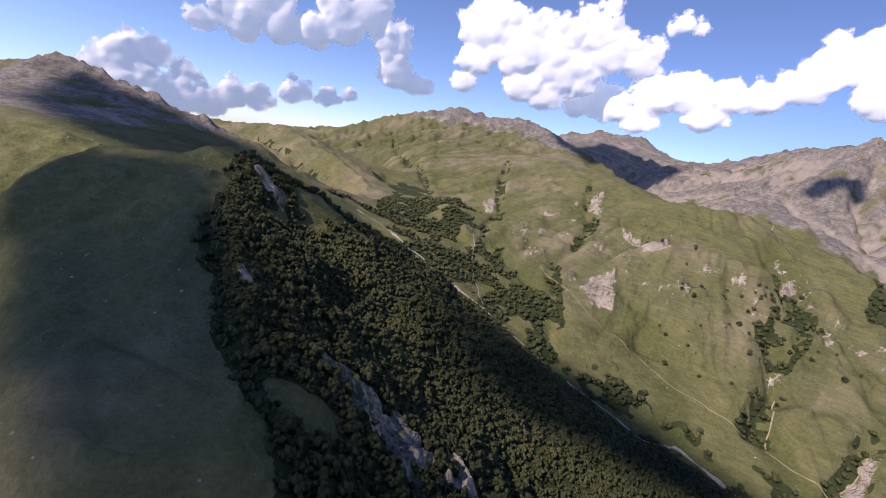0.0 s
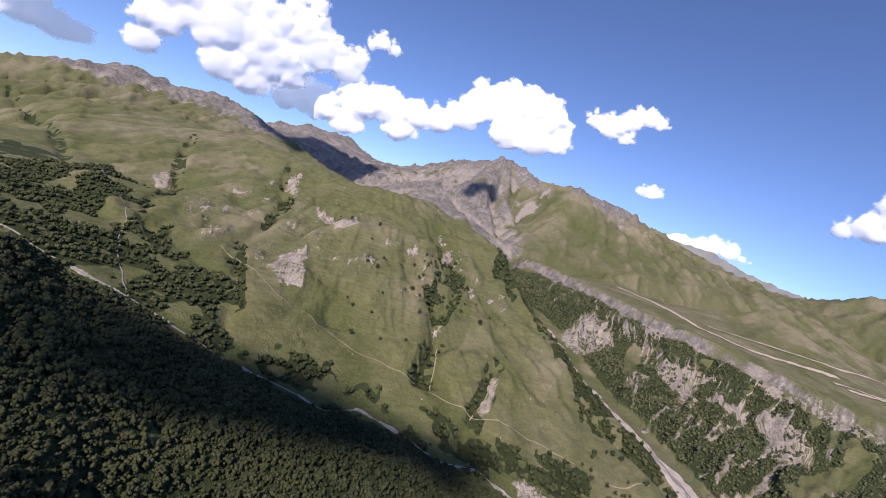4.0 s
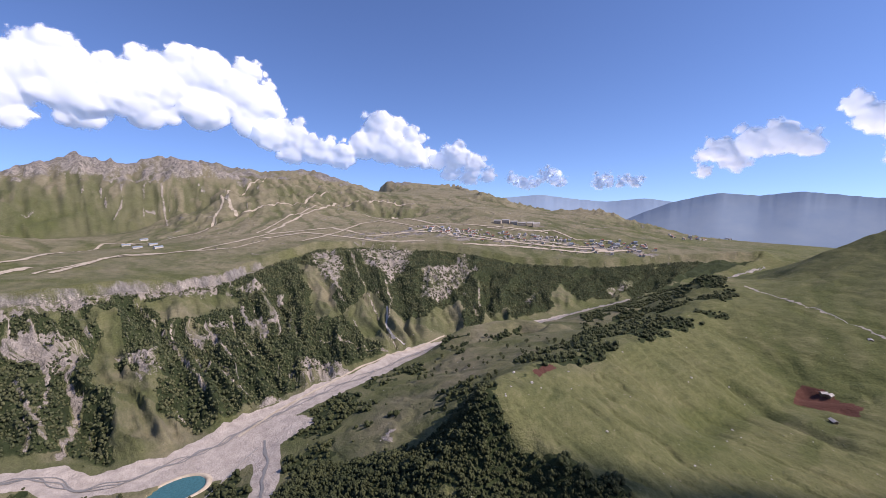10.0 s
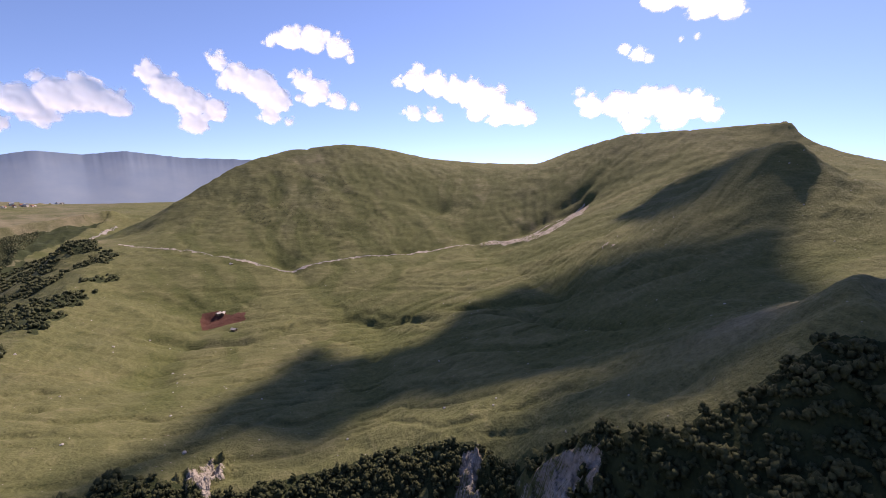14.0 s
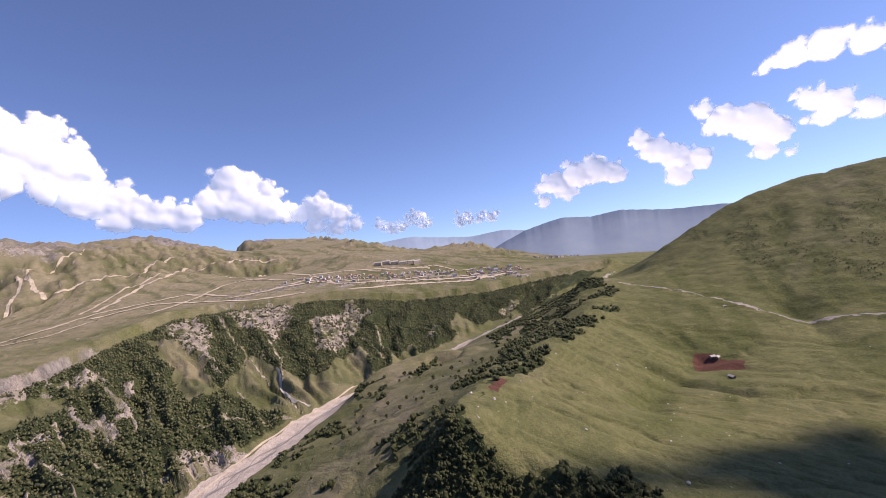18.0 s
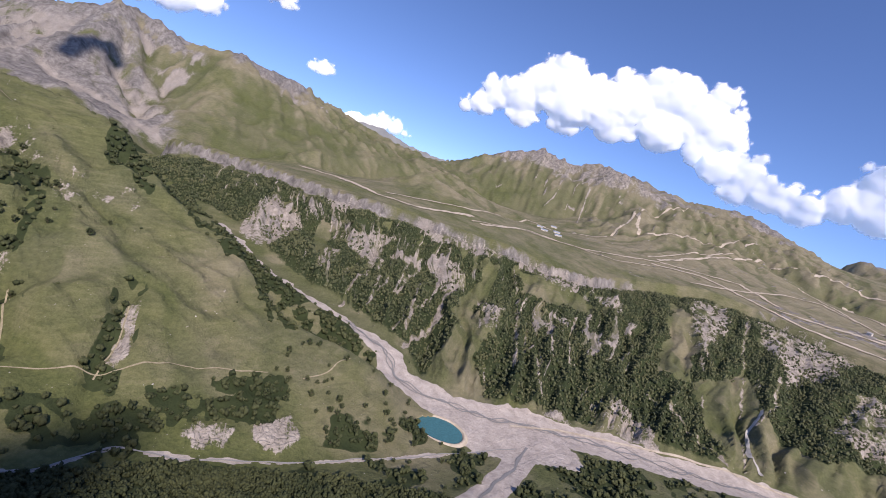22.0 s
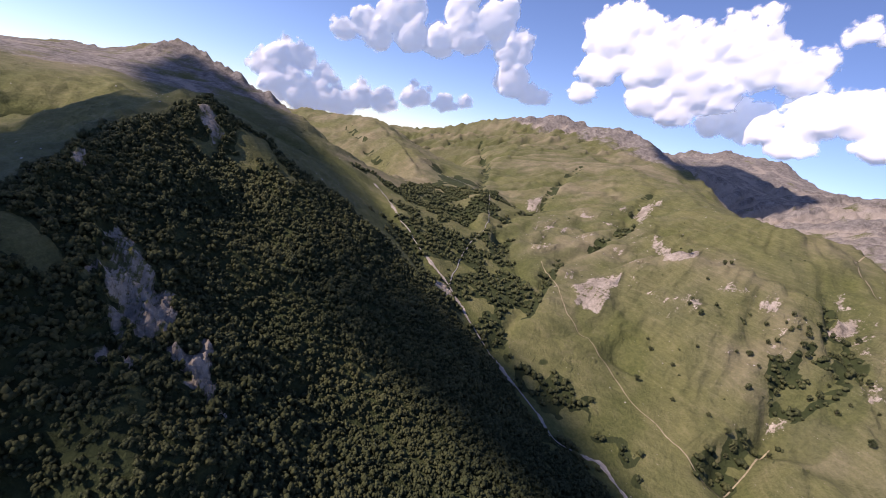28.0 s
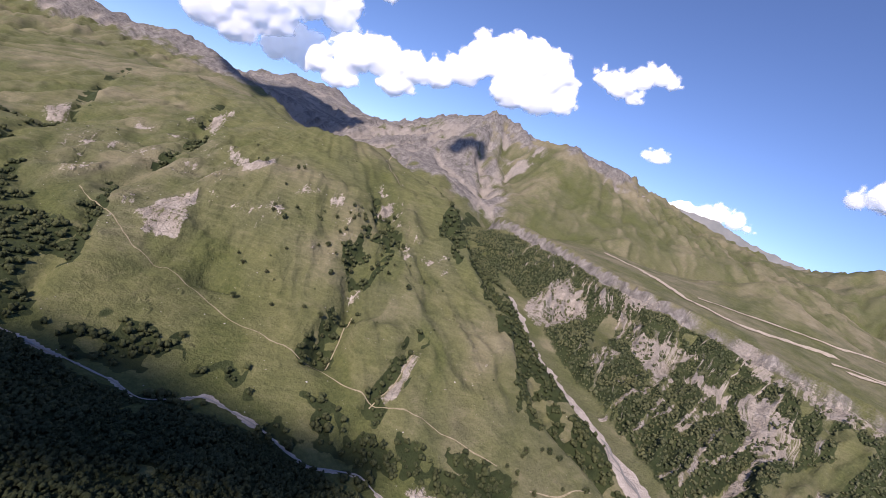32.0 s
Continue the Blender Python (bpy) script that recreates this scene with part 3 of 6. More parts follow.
LINES["wallmid"] = [(893, 475, -253), (943, 343, -247), (981, 165, -266), (953, -50, -282), (887, -207, -293)]
LINES["sidevalley"] = [(671, -308, -315), (819, -295, -305), (1015, -313, -275)]
LINES["road_v"] = [(1487, 776, -190), (1788, 568, -208), (1953, 266, -210), (2007, -105, -194), (2117, -382, -153), (2433, -562, -14)]
LINES["gknoll"] = [(1542, 523, -175), (1633, 395, -97), (1656, 256, -146)]
LINES["pk4base"] = [(2237, 435, -101), (2462, 216, -187), (2501, -208, -169), (2553, -502, -75)]
LINES["pk4"] = [(2729, 525, -77), (3000, 354, 102), (3155, 230, 174), (3154, 10, 229), (3047, -180, 193), (3028, -327, 225), (2898, -500, 202), (2761, -676, 88)]
LINES["pk4c"] = [(3374, -640, 283), (3282, -998, 192), (3151, -1327, 166), (2966, -1480, 99), (2787, -1590, 49)]
LINES["plate"] = [(2331, -976, -59), (1925, -1256, -158), (1734, -1593, -98), (1286, -1563, -164), (877, -1498, -229)]
LINES["gudfar"] = [(3693, -2366, 138), (3481, -2645, 119), (3138, -2877, 63), (2146, -2164, -29), (1675, -2147, -143), (1374, -2209, -121), (1089, -2120, -173), (918, -2074, -228)]
LINES["greyslip"] = [(760, 458, -256), (936, 536, -203), (1100, 664, -170)]
LINES["pk2"] = [(1266, 2277, -151), (1379, 2220, -6), (1538, 2058, 104), (1665, 1760, 204), (1773, 1596, 139), (1888, 1387, 146), (2118, 1234, 125), (2421, 1102, 64), (2815, 927, 18), (3190, 696, -13)]
LINES["pk2rib"] = [(1665, 1760, 204), (1436, 1513, -69), (1294, 1225, -209)]
LINES["pk2base"] = [(1193, 1031, -268), (1357, 926, -214), (1564, 800, -149), (1840, 681, -117), (2207, 507, -93)]
LINES["gorge_n"] = [(758, 496, -250), (800, 650, -246), (880, 820, -242), (1000, 950, -244), (1193, 1031, -262)]
LINES["ribl"] = [(1631, 1763, 197), (1414, 1635, 28), (1241, 1543, -103), (1114, 1256, -170)]
LINES["ribr"] = [(1860, 1371, 158), (1612, 1249, -30), (1354, 1086, -155), (1159, 948, -226)]
LINES["ribg"] = [(1671, 1694, 120), (1537, 1412, -75), (1201, 1116, -206)]
LINES["hcrest"] = [(311, 1311, -88), (405, 1073, -90), (439, 837, -98), (483, 730, -86), (572, 768, -91), (609, 647, -111), (613, 566, -121), (603, 499, -160), (596, 418, -200), (599, 357, -217), (579, 313, -244), (563, 257, -266), (581, 162, -282), (552, 88, -316)]
LINES["hbrow"] = [(290, 659, -178), (336, 643, -151), (365, 615, -134), (420, 592, -136), (482, 570, -139)]
LINES["hmid"] = [(280, 475, -251), (351, 430, -241), (439, 377, -236)]
LINES["hgully"] = [(500, 568, -153), (482, 498, -186), (421, 429, -239), (378, 359, -269)]
LINES["hleft"] = [(173, 468, -225), (187, 561, -210), (230, 715, -178), (302, 847, -143), (359, 1099, -93)]
LINES["hleft2"] = [(151, 452, -233), (144, 555, -223), (81, 679, -218)]
LINES["nsky"] = [(-1200, 1945, -258), (-998, 2280, -242), (-752, 2482, -191), (-367, 2472, -56), (-63, 2599, 30), (145, 2496, 20), (310, 2279, 31), (438, 1951, -41), (593, 1589, -113)]
LINES["nrib"] = [(310, 2279, 31), (241, 1679, -116), (311, 1311, -88)]
LINES["nface"] = [(-96, 1792, -139), (-54, 1179, -204), (81, 890, -208)]
LINES["nleft"] = [(-1017, 1610, -207), (-566, 1428, -153), (-333, 1146, -177), (-134, 893, -207), (-13, 770, -203), (35, 673, -211)]
LINES["nfar"] = [(674, 3230, -40), (1035, 3238, 48), (1305, 3140, 8), (1561, 2906, -69), (1563, 2560, 19), (1640, 2267, 107), (1666, 1990, 157)]
LINES["nfarface"] = [(1066, 2479, -100), (1077, 1681, -112), (1044, 1204, -143)]
LINES["lpk"] = [(-1153, 703, -125), (-1021, 739, -88), (-843, 739, -74), (-708, 753, -28), (-574, 751, -55), (-437, 712, -90), (-332, 666, -109), (-227, 624, -137), (-108, 577, -178), (-19, 525, -210), (61, 458, -225)]
LINES["saddle"] = [(-278, 337, -83), (-189, 287, -84), (-151, 306, -62)]
LINES["saddle2"] = [(-365, 286, -150), (-328, 326, -112), (-278, 337, -83)]
LINES["south_v"] = [(1238, -2642, -264), (728, -2588, -315), (342, -2348, -286)]
LINES["rest_w"] = [(-1500, -200, -60), (-1400, 300, -150), (-1500, 900, -200)]
LINES["gully"] = [(-20, 152, -126), (6, 125, -140), (34, 102, -146), (66, 93, -158)]
LINES["gullyr"] = [(22, 220, -168), (73, 182, -197), (97, 143, -197)]
LINES["behind_lpk"] = [(-1300, 1050, -340), (-800, 1080, -330), (-420, 1030, -310), (-250, 930, -270)]
LINES["behind_nleft"] = [(-1000, 2000, -330), (-600, 1850, -300), (-300, 1650, -280), (-200, 1400, -260)]
LINES["behind_h"] = [(800, 1300, -230), (750, 1700, -230), (700, 2100, -200)]
LINES["behind_hill1"] = [(300, -1700, -380), (-200, -1800, -250), (-800, -1800, -250), (-1500, -1300, -200), (-1700, -700, -150)]
LINES["outer"] = [(-2350, -4070, -520), (-3323, -3323, -520), (-4070, -2350, -520), (-4540, -1216, -520), (-4700, 0, -520), (-4540, 1216, -520), (-4070, 2350, -520), (-3323, 3323, -520), (-2350, 4070, -520), (-1216, 4540, -520), (0, 4700, -520), (1216, 4540, -520), (2350, 4070, -520), (3323, 3323, -520), (4070, 2350, -520)]
LINES["outer_e"] = [(4443, 1191, -480), (4600, 0, -480), (4443, -1191, -480), (3984, -2300, -480), (3253, -3253, -480), (2300, -3984, -480), (1191, -4443, -480), (0, -4600, -480), (-1191, -4443, -480), (-2300, -3984, -480)]

# Wide swells and sags of the far ridges: place and height.
SWELLS = []
SWELLS += [(-1253, 2453, -12), (-888, 2525, -45), (-759, 709, -8), (-690, -1191, -4), (-540, 744, -8), (-518, 2456, -43), (-409, -1228, 4), (-183, -1236, -12)]
SWELLS += [(-35, 2571, -25), (173, -1119, -10), (253, 2258, -13), (743, 3259, -43), (1079, 3177, 26), (1316, 2468, -14), (1620, 1771, -28), (1623, 2333, -39)]
SWELLS += [(1861, 1360, 15), (2170, 1238, -21), (2464, 1050, -33), (2834, -1563, -22), (2899, -512, -5), (2932, 447, -37), (2957, 847, -31), (3058, -140, -7)]
SWELLS += [(3174, -1245, 26), (3220, -889, -57)]


_spin = np.random.default_rng(11).uniform(0, 2 * math.pi, (256, 256))
SPIN_C, SPIN_S = np.cos(_spin).astype(np.float32), np.sin(_spin).astype(np.float32)


def lattice_noise(x, y, seed):
    """Smooth gradient noise in [-1, 1] over arrays."""
    fx, fy = np.floor(x), np.floor(y)
    xi, yi = fx.astype(np.int32) + 37 * seed, fy.astype(np.int32) + 91 * seed
    fx, fy = np.asarray(x - fx, np.float32), np.asarray(y - fy, np.float32)
    u, v = fx * fx * fx * (fx * (fx * 6 - 15) + 10), fy * fy * fy * (fy * (fy * 6 - 15) + 10)
    x0, x1, y0, y1 = xi & 255, (xi + 1) & 255, yi & 255, (yi + 1) & 255
    a = SPIN_C[x0, y0] * fx + SPIN_S[x0, y0] * fy
    b = SPIN_C[x1, y0] * (fx - 1) + SPIN_S[x1, y0] * fy
    c = SPIN_C[x0, y1] * fx + SPIN_S[x0, y1] * (fy - 1)
    d = SPIN_C[x1, y1] * (fx - 1) + SPIN_S[x1, y1] * (fy - 1)
    top, low = a + (b - a) * u, c + (d - c) * u
    return 1.5 * (top + (low - top) * v)


def fbm(x, y, size, octaves, seed, gain=0.5):
    total, amp = np.zeros(np.shape(x)), 1.0
    for k in range(octaves):
        total += amp * lattice_noise(x / size, y / size, seed + k)
        size, amp = size / 2.03, amp * gain
    return total


def ridged(x, y, size, octaves, seed, gain=0.5):
    total, amp = np.zeros(np.shape(x)), 1.0
    for k in range(octaves):
        total += amp * (1 - 2 * np.abs(lattice_noise(x / size, y / size, seed + k)))
        size, amp = size / 2.1, amp * gain
    return total


def along(points, step):
    """Points every step metres along a line of the plan."""
    pts = np.array(points, float)
    out = []
    for a, b in zip(pts[:-1], pts[1:]):
        n = max(1, int(np.linalg.norm((b - a)[:2]) / step))
        out.append(a + (b - a) * np.arange(n)[:, None] / n)
    return np.concatenate(out + [pts[-1:]])


def line_near(x, y, points):
    """Distance to a line of the plan, and how far along it the nearest place lies."""
    best, where, gone = np.full(x.shape, 1e9), np.zeros(x.shape), 0.0
    pts = np.array(points, float)[:, :2]
    for a, b in zip(pts[:-1], pts[1:]):
        d = b - a
        size = float(np.hypot(*d))
        k = np.clip(((x - a[0]) * d[0] + (y - a[1]) * d[1]) / max(size * size, 1e-6), 0, 1)
        far = np.hypot(x - a[0] - k * d[0], y - a[1] - k * d[1])
        near = far < best
        best, where = np.where(near, far, best), np.where(near, gone + k * size, where)
        gone += size
    return best, where


HALF, CELL = 4920.0, 12.0
CELLS = int(2 * HALF / CELL) + 1


def spread():
    """Heights on a square grid: the lines hold, the ground between them is drawn tight like a skin."""
    held = np.concatenate([along(p, CELL * 0.5) for p in LINES.values()])
    n, grid = 8, None
    levels = []
    size = CELLS
    while size > 12:
        levels.append(size)
        size = size // 2 + 1
    for size in reversed(levels):
        cell = 2 * HALF / (size - 1)
        i = np.clip(np.rint((held[:, 0] + HALF) / cell).astype(int), 0, size - 1)
        j = np.clip(np.rint((held[:, 1] + HALF) / cell).astype(int), 0, size - 1)
        total, count = np.zeros((size, size)), np.zeros((size, size))
        np.add.at(total, (i, j), held[:, 2])
        np.add.at(count, (i, j), 1)
        fixed = count > 0
        value = total / np.maximum(count, 1)
        if grid is None:
            grid = np.full((size, size), -100.0)
        else:
            q = np.linspace(0, grid.shape[0] - 1, size)
            a = np.clip(np.floor(q).astype(int), 0, grid.shape[0] - 2)
            f = q - a
            rows = grid[a] * (1 - f)[:, None] + grid[a + 1] * f[:, None]
            grid = rows[:, a] * (1 - f) + rows[:, a + 1] * f
        grid[fixed] = value[fixed]
        for _ in range(60 if size > 300 else 160):
            pad = np.pad(grid, 1, mode="edge")
            grid = (pad[:-2, 1:-1] + pad[2:, 1:-1] + pad[1:-1, :-2] + pad[1:-1, 2:]) / 4
            grid[fixed] = value[fixed]
    for _ in range(2):
        pad = np.pad(grid, 1, mode="edge")
        grid = 0.5 * grid + 0.125 * (pad[:-2, 1:-1] + pad[2:, 1:-1] + pad[1:-1, :-2] + pad[1:-1, 2:])
    return grid


GRID = spread()


def sample(grid, x, y):
    """A value of the square grid at places, smooth between the cells."""
    fx, fy = np.clip((x + HALF) / CELL, 1, CELLS - 3.001), np.clip((y + HALF) / CELL, 1, CELLS - 3.001)
    i, j = np.floor(fx).astype(int), np.floor(fy).astype(int)
    u, v = fx - i, fy - j

    def weights(w):
        return [((-0.5 * w + 1) * w - 0.5) * w, (1.5 * w - 2.5) * w * w + 1, ((-1.5 * w + 2) * w + 0.5) * w, (0.5 * w - 0.5) * w * w]

    wu, wv = weights(u), weights(v)
    return sum(wu[a] * wv[b] * grid[i + a - 1, j + b - 1] for a in range(4) for b in range(4))


gx_grid, gy_grid = np.gradient(GRID, CELL)
SLOPE = np.hypot(gx_grid, gy_grid)


def step_up(x, a, b):
    t = np.clip((x - a) / (b - a), 0, 1)
    return t * t * (3 - 2 * t)


def inside(x, y, corners):
    """Whether places lie inside an outline on the plan."""
    x, y = np.asarray(x, float), np.asarray(y, float)
    c = np.array(corners, float)
    near = (x >= c[:, 0].min()) & (x <= c[:, 0].max()) & (y >= c[:, 1].min()) & (y <= c[:, 1].max())
    px, py = x[near], y[near]
    hit = np.zeros(px.shape, bool)
    for (ax, ay), (bx, by) in zip(corners, corners[1:] + corners[:1]):
        hit ^= ((ay > py) != (by > py)) & (px < (bx - ax) * (py - ay) / (by - ay + 1e-9) + ax)
    out = np.zeros(x.shape, bool)
    out[near] = hit
    return out


def beside(x, y, points, reach):
    """Distance to a line of the plan for places within reach of it, and a large number elsewhere."""
    c = np.array(points, float)[:, :2]
    near = (x >= c[:, 0].min() - reach) & (x <= c[:, 0].max() + reach) & (y >= c[:, 1].min() - reach) & (y <= c[:, 1].max() + reach)
    out = np.full(np.shape(x), 1e6)
    out[near] = line_near(x[near], y[near], points)[0]
    return out


def bare_runs(x, y, jitter):
    """How far places lie outside the edge of the nearest bare run."""
    best = np.full(np.shape(x), 1e6)
    for wide, line in STREAKS:
        best = np.minimum(best, beside(x, y, line, 40) - 0.42 * wide)
    return best + jitter


WALL = [p[:2] for p in LINES["gorge_n"][::-1]] + [p[:2] for p in LINES["river"][:12]] + [p[:2] for p in LINES["edge"][::-1]]


# The steep wooded side of the band hill, between its crest and the river.
HILL_EDGE = LINES["hcrest"][4:13]
HILL_SIDE = [p[:2] for p in HILL_EDGE] + [p[:2] for p in LINES["river"][:6][::-1]] + [(800, 650), (760, 800)]


def soften(grid, times):
    for _ in range(times):
        p = np.pad(grid, 1, mode="edge")
        grid = 0.4 * grid + 0.15 * (p[:-2, 1:-1] + p[2:, 1:-1] + p[1:-1, :-2] + p[1:-1, 2:])
    return grid


def drainage():
    """Where rain would gather on the slopes: each cell hands its water to its lowest neighbour."""
    q = np.linspace(-HALF, HALF, CELLS)
    gx, gy = np.meshgrid(q, q, indexing="ij")
    h = GRID + 5 * fbm(gx, gy, 150, 4, 401) + np.random.default_rng(3).uniform(-0.8, 0.8, GRID.shape)
    best, target = np.zeros(h.shape), np.arange(h.size).reshape(h.shape)
    ids, p = np.pad(target, 1, mode="edge"), np.pad(h, 1, mode="edge")
    n = CELLS
    for di in (-1, 0, 1):
        for dj in (-1, 0, 1):
            if di or dj:
                drop = (h - p[1 + di:1 + di + n, 1 + dj:1 + dj + n]) / math.hypot(di, dj)
                more = drop > best
                best = np.where(more, drop, best)
                target = np.where(more, ids[1 + di:1 + di + n, 1 + dj:1 + dj + n], target)
    to, water = target.ravel().tolist(), [1.0] * h.size
    for k in np.argsort(-h.ravel()).tolist():
        if to[k] != k:
            water[to[k]] += water[k]
    deep = np.clip(np.log2(np.array(water).reshape(h.shape)) - 2.2, 0, 6)
    return 0.75 * soften(deep, 1) + 1.0 * soften(deep, 5)


DRAIN = drainage()


def relief(x, y):
    """The height of the ground at places given as arrays, with what the cover needs to know."""
    base, slope = sample(GRID, x, y), sample(SLOPE, x, y)
    far = np.hypot(x - 150, y - 60)
    river, river_s = line_near(x, y, LINES["river"])
    north, _ = line_near(x, y, LINES["gorge_n"])
    stream, _ = line_near(x, y, LINES["stream"])
    water = np.minimum(np.minimum(river, north), stream)
    edge, edge_s = line_near(x, y, LINES["edge"])
    wall = inside(x, y, WALL) * step_up(np.minimum(river, north), 18, 55)
    edge_s = 1000 * np.arctan2(x - 100, y)
    rough = step_up(water, 10, 120) * step_up(slope, 0.03, 0.35)
    z = base + rough * (1 - 0.5 * step_up(-y, -50, 150)) * (4 * fbm(x, y, 170, 5, 3) + 5 * ridged(x, y, 80, 4, 9) * step_up(slope, 0.15, 0.5))
    wild = step_up(far, 380, 650) * np.maximum(step_up(y, 150, 350), step_up(x, 1150, 1500)) * step_up(water, 20, 160) * (1 - wall)
    z += wild * step_up(slope, 0.08, 0.3) * (5 * (ridged(x + 30 * fbm(x, y, 200, 2, 58), y, 170, 4, 57) - 0.5) + 3.5 * (ridged(x, y, 60, 3, 63) - 0.5))
    z += step_up(water, 20, 90) * (1.4 * fbm(x, y, 55, 3, 17) - 3.0 * np.maximum(ridged(x * 0.45 + 0.3 * y, y, 38, 2, 41) - 0.95, 0))
    z += step_up(far, 1300, 2600) * step_up(slope, 0.08, 0.3) * (22 * (ridged(x, y, 420, 5, 21, 0.58) - 0.85) + 14 * (ridged(x, y, 150, 4, 23) - 0.5) + 8 * (ridged(x, y, 47, 3, 24) - 0.5))
    lean = edge_s + 14 * fbm(x, y, 90, 2, 77)
    z += wall * (12 * (ridged(lean, edge * 0.22, 80, 4, 31) - 0.6) * step_up(edge, 10, 90) + 5 * (ridged(lean, edge * 0.15, 27, 3, 33) - 0.6) * step_up(edge, 15, 60))
    z -= wall * 24 * step_up(edge, 4, 15 + 6 * fbm(x, y, 40, 2, 5)) * np.exp(-edge / 150)
    gully = 1.3 * np.maximum(sample(DRAIN, x + 9 * fbm(x, y, 45, 2, 71), y + 9 * fbm(x, y, 45, 2, 72)) - 1.0, 0)
    z -= gully * step_up(slope, 0.06, 0.3) * step_up(water, 25, 110) * (0.9 - 0.65 * step_up(-y, -50, 150) + 1.6 * wild + 4.0 * step_up(far, 1400, 2200) * step_up(y, 500, 900) + 1.2 * step_up(far, 1400, 2200))
    sway = 6 * fbm(x, y, 40, 2, 66)
    for r in RAVINES:
        gap = beside(x + sway, y, r, 45)
        z -= 8 * np.exp(-(gap / 11) ** 2)
    z += 9 * (ridged(x, y, 75, 4, 96) - 0.7) * step_up(-np.hypot(x + 640, y - 720), -420, -200) * step_up(slope, 0.2, 0.4)
    bowl = step_up(-y, 60, 200) * step_up(-x, -420, -300) * step_up(water, 60, 120)
    z -= bowl * 8.0 * np.maximum(ridged(x * 0.2 + 0.25 * y + 25 * fbm(x, y, 120, 2, 44), y + 12 * fbm(x, y, 90, 2, 45), 42, 2, 46) - 1.0, 0)
    brink, _ = line_near(x, y, HILL_EDGE)
    z -= inside(x, y, HILL_SIDE) * step_up(brink, 1, 26) * step_up(water, 8, 60) * (24 + 7 * ridged(x, y, 30, 3, 93))
    z += wild * (1 - wall) * step_up(slope, 0.1, 0.3) * 1.3 * fbm(x, y, 24, 3, 95)
    turn, out = np.arctan2(x - 520, y - 900), np.hypot(x - 520, y - 900)
    front = step_up(-np.hypot(x - 400, y - 520), -330, -230) * step_up(slope, 0.2, 0.4) * step_up(water, 25, 80)
    z += front * (3.4 * ridged(turn * 420 + 8 * fbm(x, y, 60, 2, 74), out * 0.12, 30, 3, 75) + 5 * lattice_noise(turn * 420 / 75, out / 320, 76))
    for sx, sy, rise in SWELLS:
        wide = 260 if math.hypot(sx - 150, sy - 60) > 1700 else 170
        z += rise * np.exp(-((x - sx) ** 2 + (y - sy) ** 2) / (2 * wide * wide))
    crag = np.zeros(np.shape(x))
    for o in BARE:
        if math.hypot(o[0][0] - 100, o[0][1] - 80) < 260:
            crag = np.maximum(crag, inside(x + 3 * fbm(x, y, 12, 2, 88), y, o))
    z += crag * (5.5 * ridged(x, y, 16, 4, 87) - 3.5)
    wander = 3 * fbm(x, y, 30, 2, 67)
    for deep, half, line in GROOVES:
        gap = beside(x + wander, y + wander, line, 4 * half)
        z -= deep * np.exp(-(gap / half) ** 2)
    z -= 2.5 * step_up(-bare_runs(x, y, 0), -3, 3)
    pool = inside(x, y, LAKE)
    z = np.where(pool, -321.5, z)
    return z, slope, river, river_s, stream, edge, edge_s, wall, gully


CENTRE = (150.0, 60.0)
RINGS, SPOKES = 470, 1440
ring_r = np.concatenate([np.geomspace(18, 110, 24, endpoint=False), np.geomspace(110, 2200, 380, endpoint=False), np.geomspace(2200, 4870, 66)])
spoke_a = np.arange(SPOKES) * (2 * math.pi / SPOKES)
GX = CENTRE[0] + ring_r[:, None] * np.sin(spoke_a)
GY = CENTRE[1] + ring_r[:, None] * np.cos(spoke_a)
GZ, g_slope, g_river, g_rs, g_stream, g_edge, g_es, g_wall, g_gully = relief(GX, GY)


def ground_z(x, y):
    """The height of the ground sheet itself, between its corners."""
    x, y = np.asarray(x, float), np.asarray(y, float)
    r, a = np.hypot(x - CENTRE[0], y - CENTRE[1]), np.arctan2(x - CENTRE[0], y - CENTRE[1]) % (2 * math.pi)
    fr = np.clip(np.interp(r, ring_r, np.arange(RINGS)), 0, RINGS - 1.001)
    fa = a / (2 * math.pi) * SPOKES
    i, j = fr.astype(int), fa.astype(int) % SPOKES
    u, v, k = fr - i, fa - np.floor(fa), (j + 1) % SPOKES
    return (GZ[i, j] * (1 - u) + GZ[i + 1, j] * u) * (1 - v) + (GZ[i, k] * (1 - u) + GZ[i + 1, k] * u) * v


def mesh_from(name, co, quads, mats, smooth=True, index=None):
    """A mesh from arrays of corners and of four-cornered or three-cornered faces."""
    me = bpy.data.meshes.new(name)
    co, quads = np.asarray(co, np.float32), np.asarray(quads, np.int32)
    k = quads.shape[1]
    me.vertices.add(len(co))
    me.vertices.foreach_set("co", co.ravel())
    me.loops.add(quads.size)
    me.loops.foreach_set("vertex_index", quads.ravel())
    me.polygons.add(len(quads))
    me.polygons.foreach_set("loop_start", np.arange(len(quads), dtype=np.int32) * k)
    me.polygons.foreach_set("use_smooth", np.full(len(quads), smooth))
    if index is not None:
        me.polygons.foreach_set("material_index", np.asarray(index, np.int32))
    for m in mats:
        me.materials.append(m)
    me.update(calc_edges=True)
    return me


# ---- materials ----
def material(name):
    m = bpy.data.materials.new(name)
    m.use_nodes = True
    nt = m.node_tree
    b = nt.nodes["Principled BSDF"]
    b.inputs["Specular IOR Level"].default_value = 0.15
    b.inputs["Roughness"].default_value = 0.9
    return m, nt, b


def node(nt, kind, **values):
    n = nt.nodes.new(kind)
    for key, v in values.items():
        n.inputs[key.replace("_", " ")].default_value = v
    return n


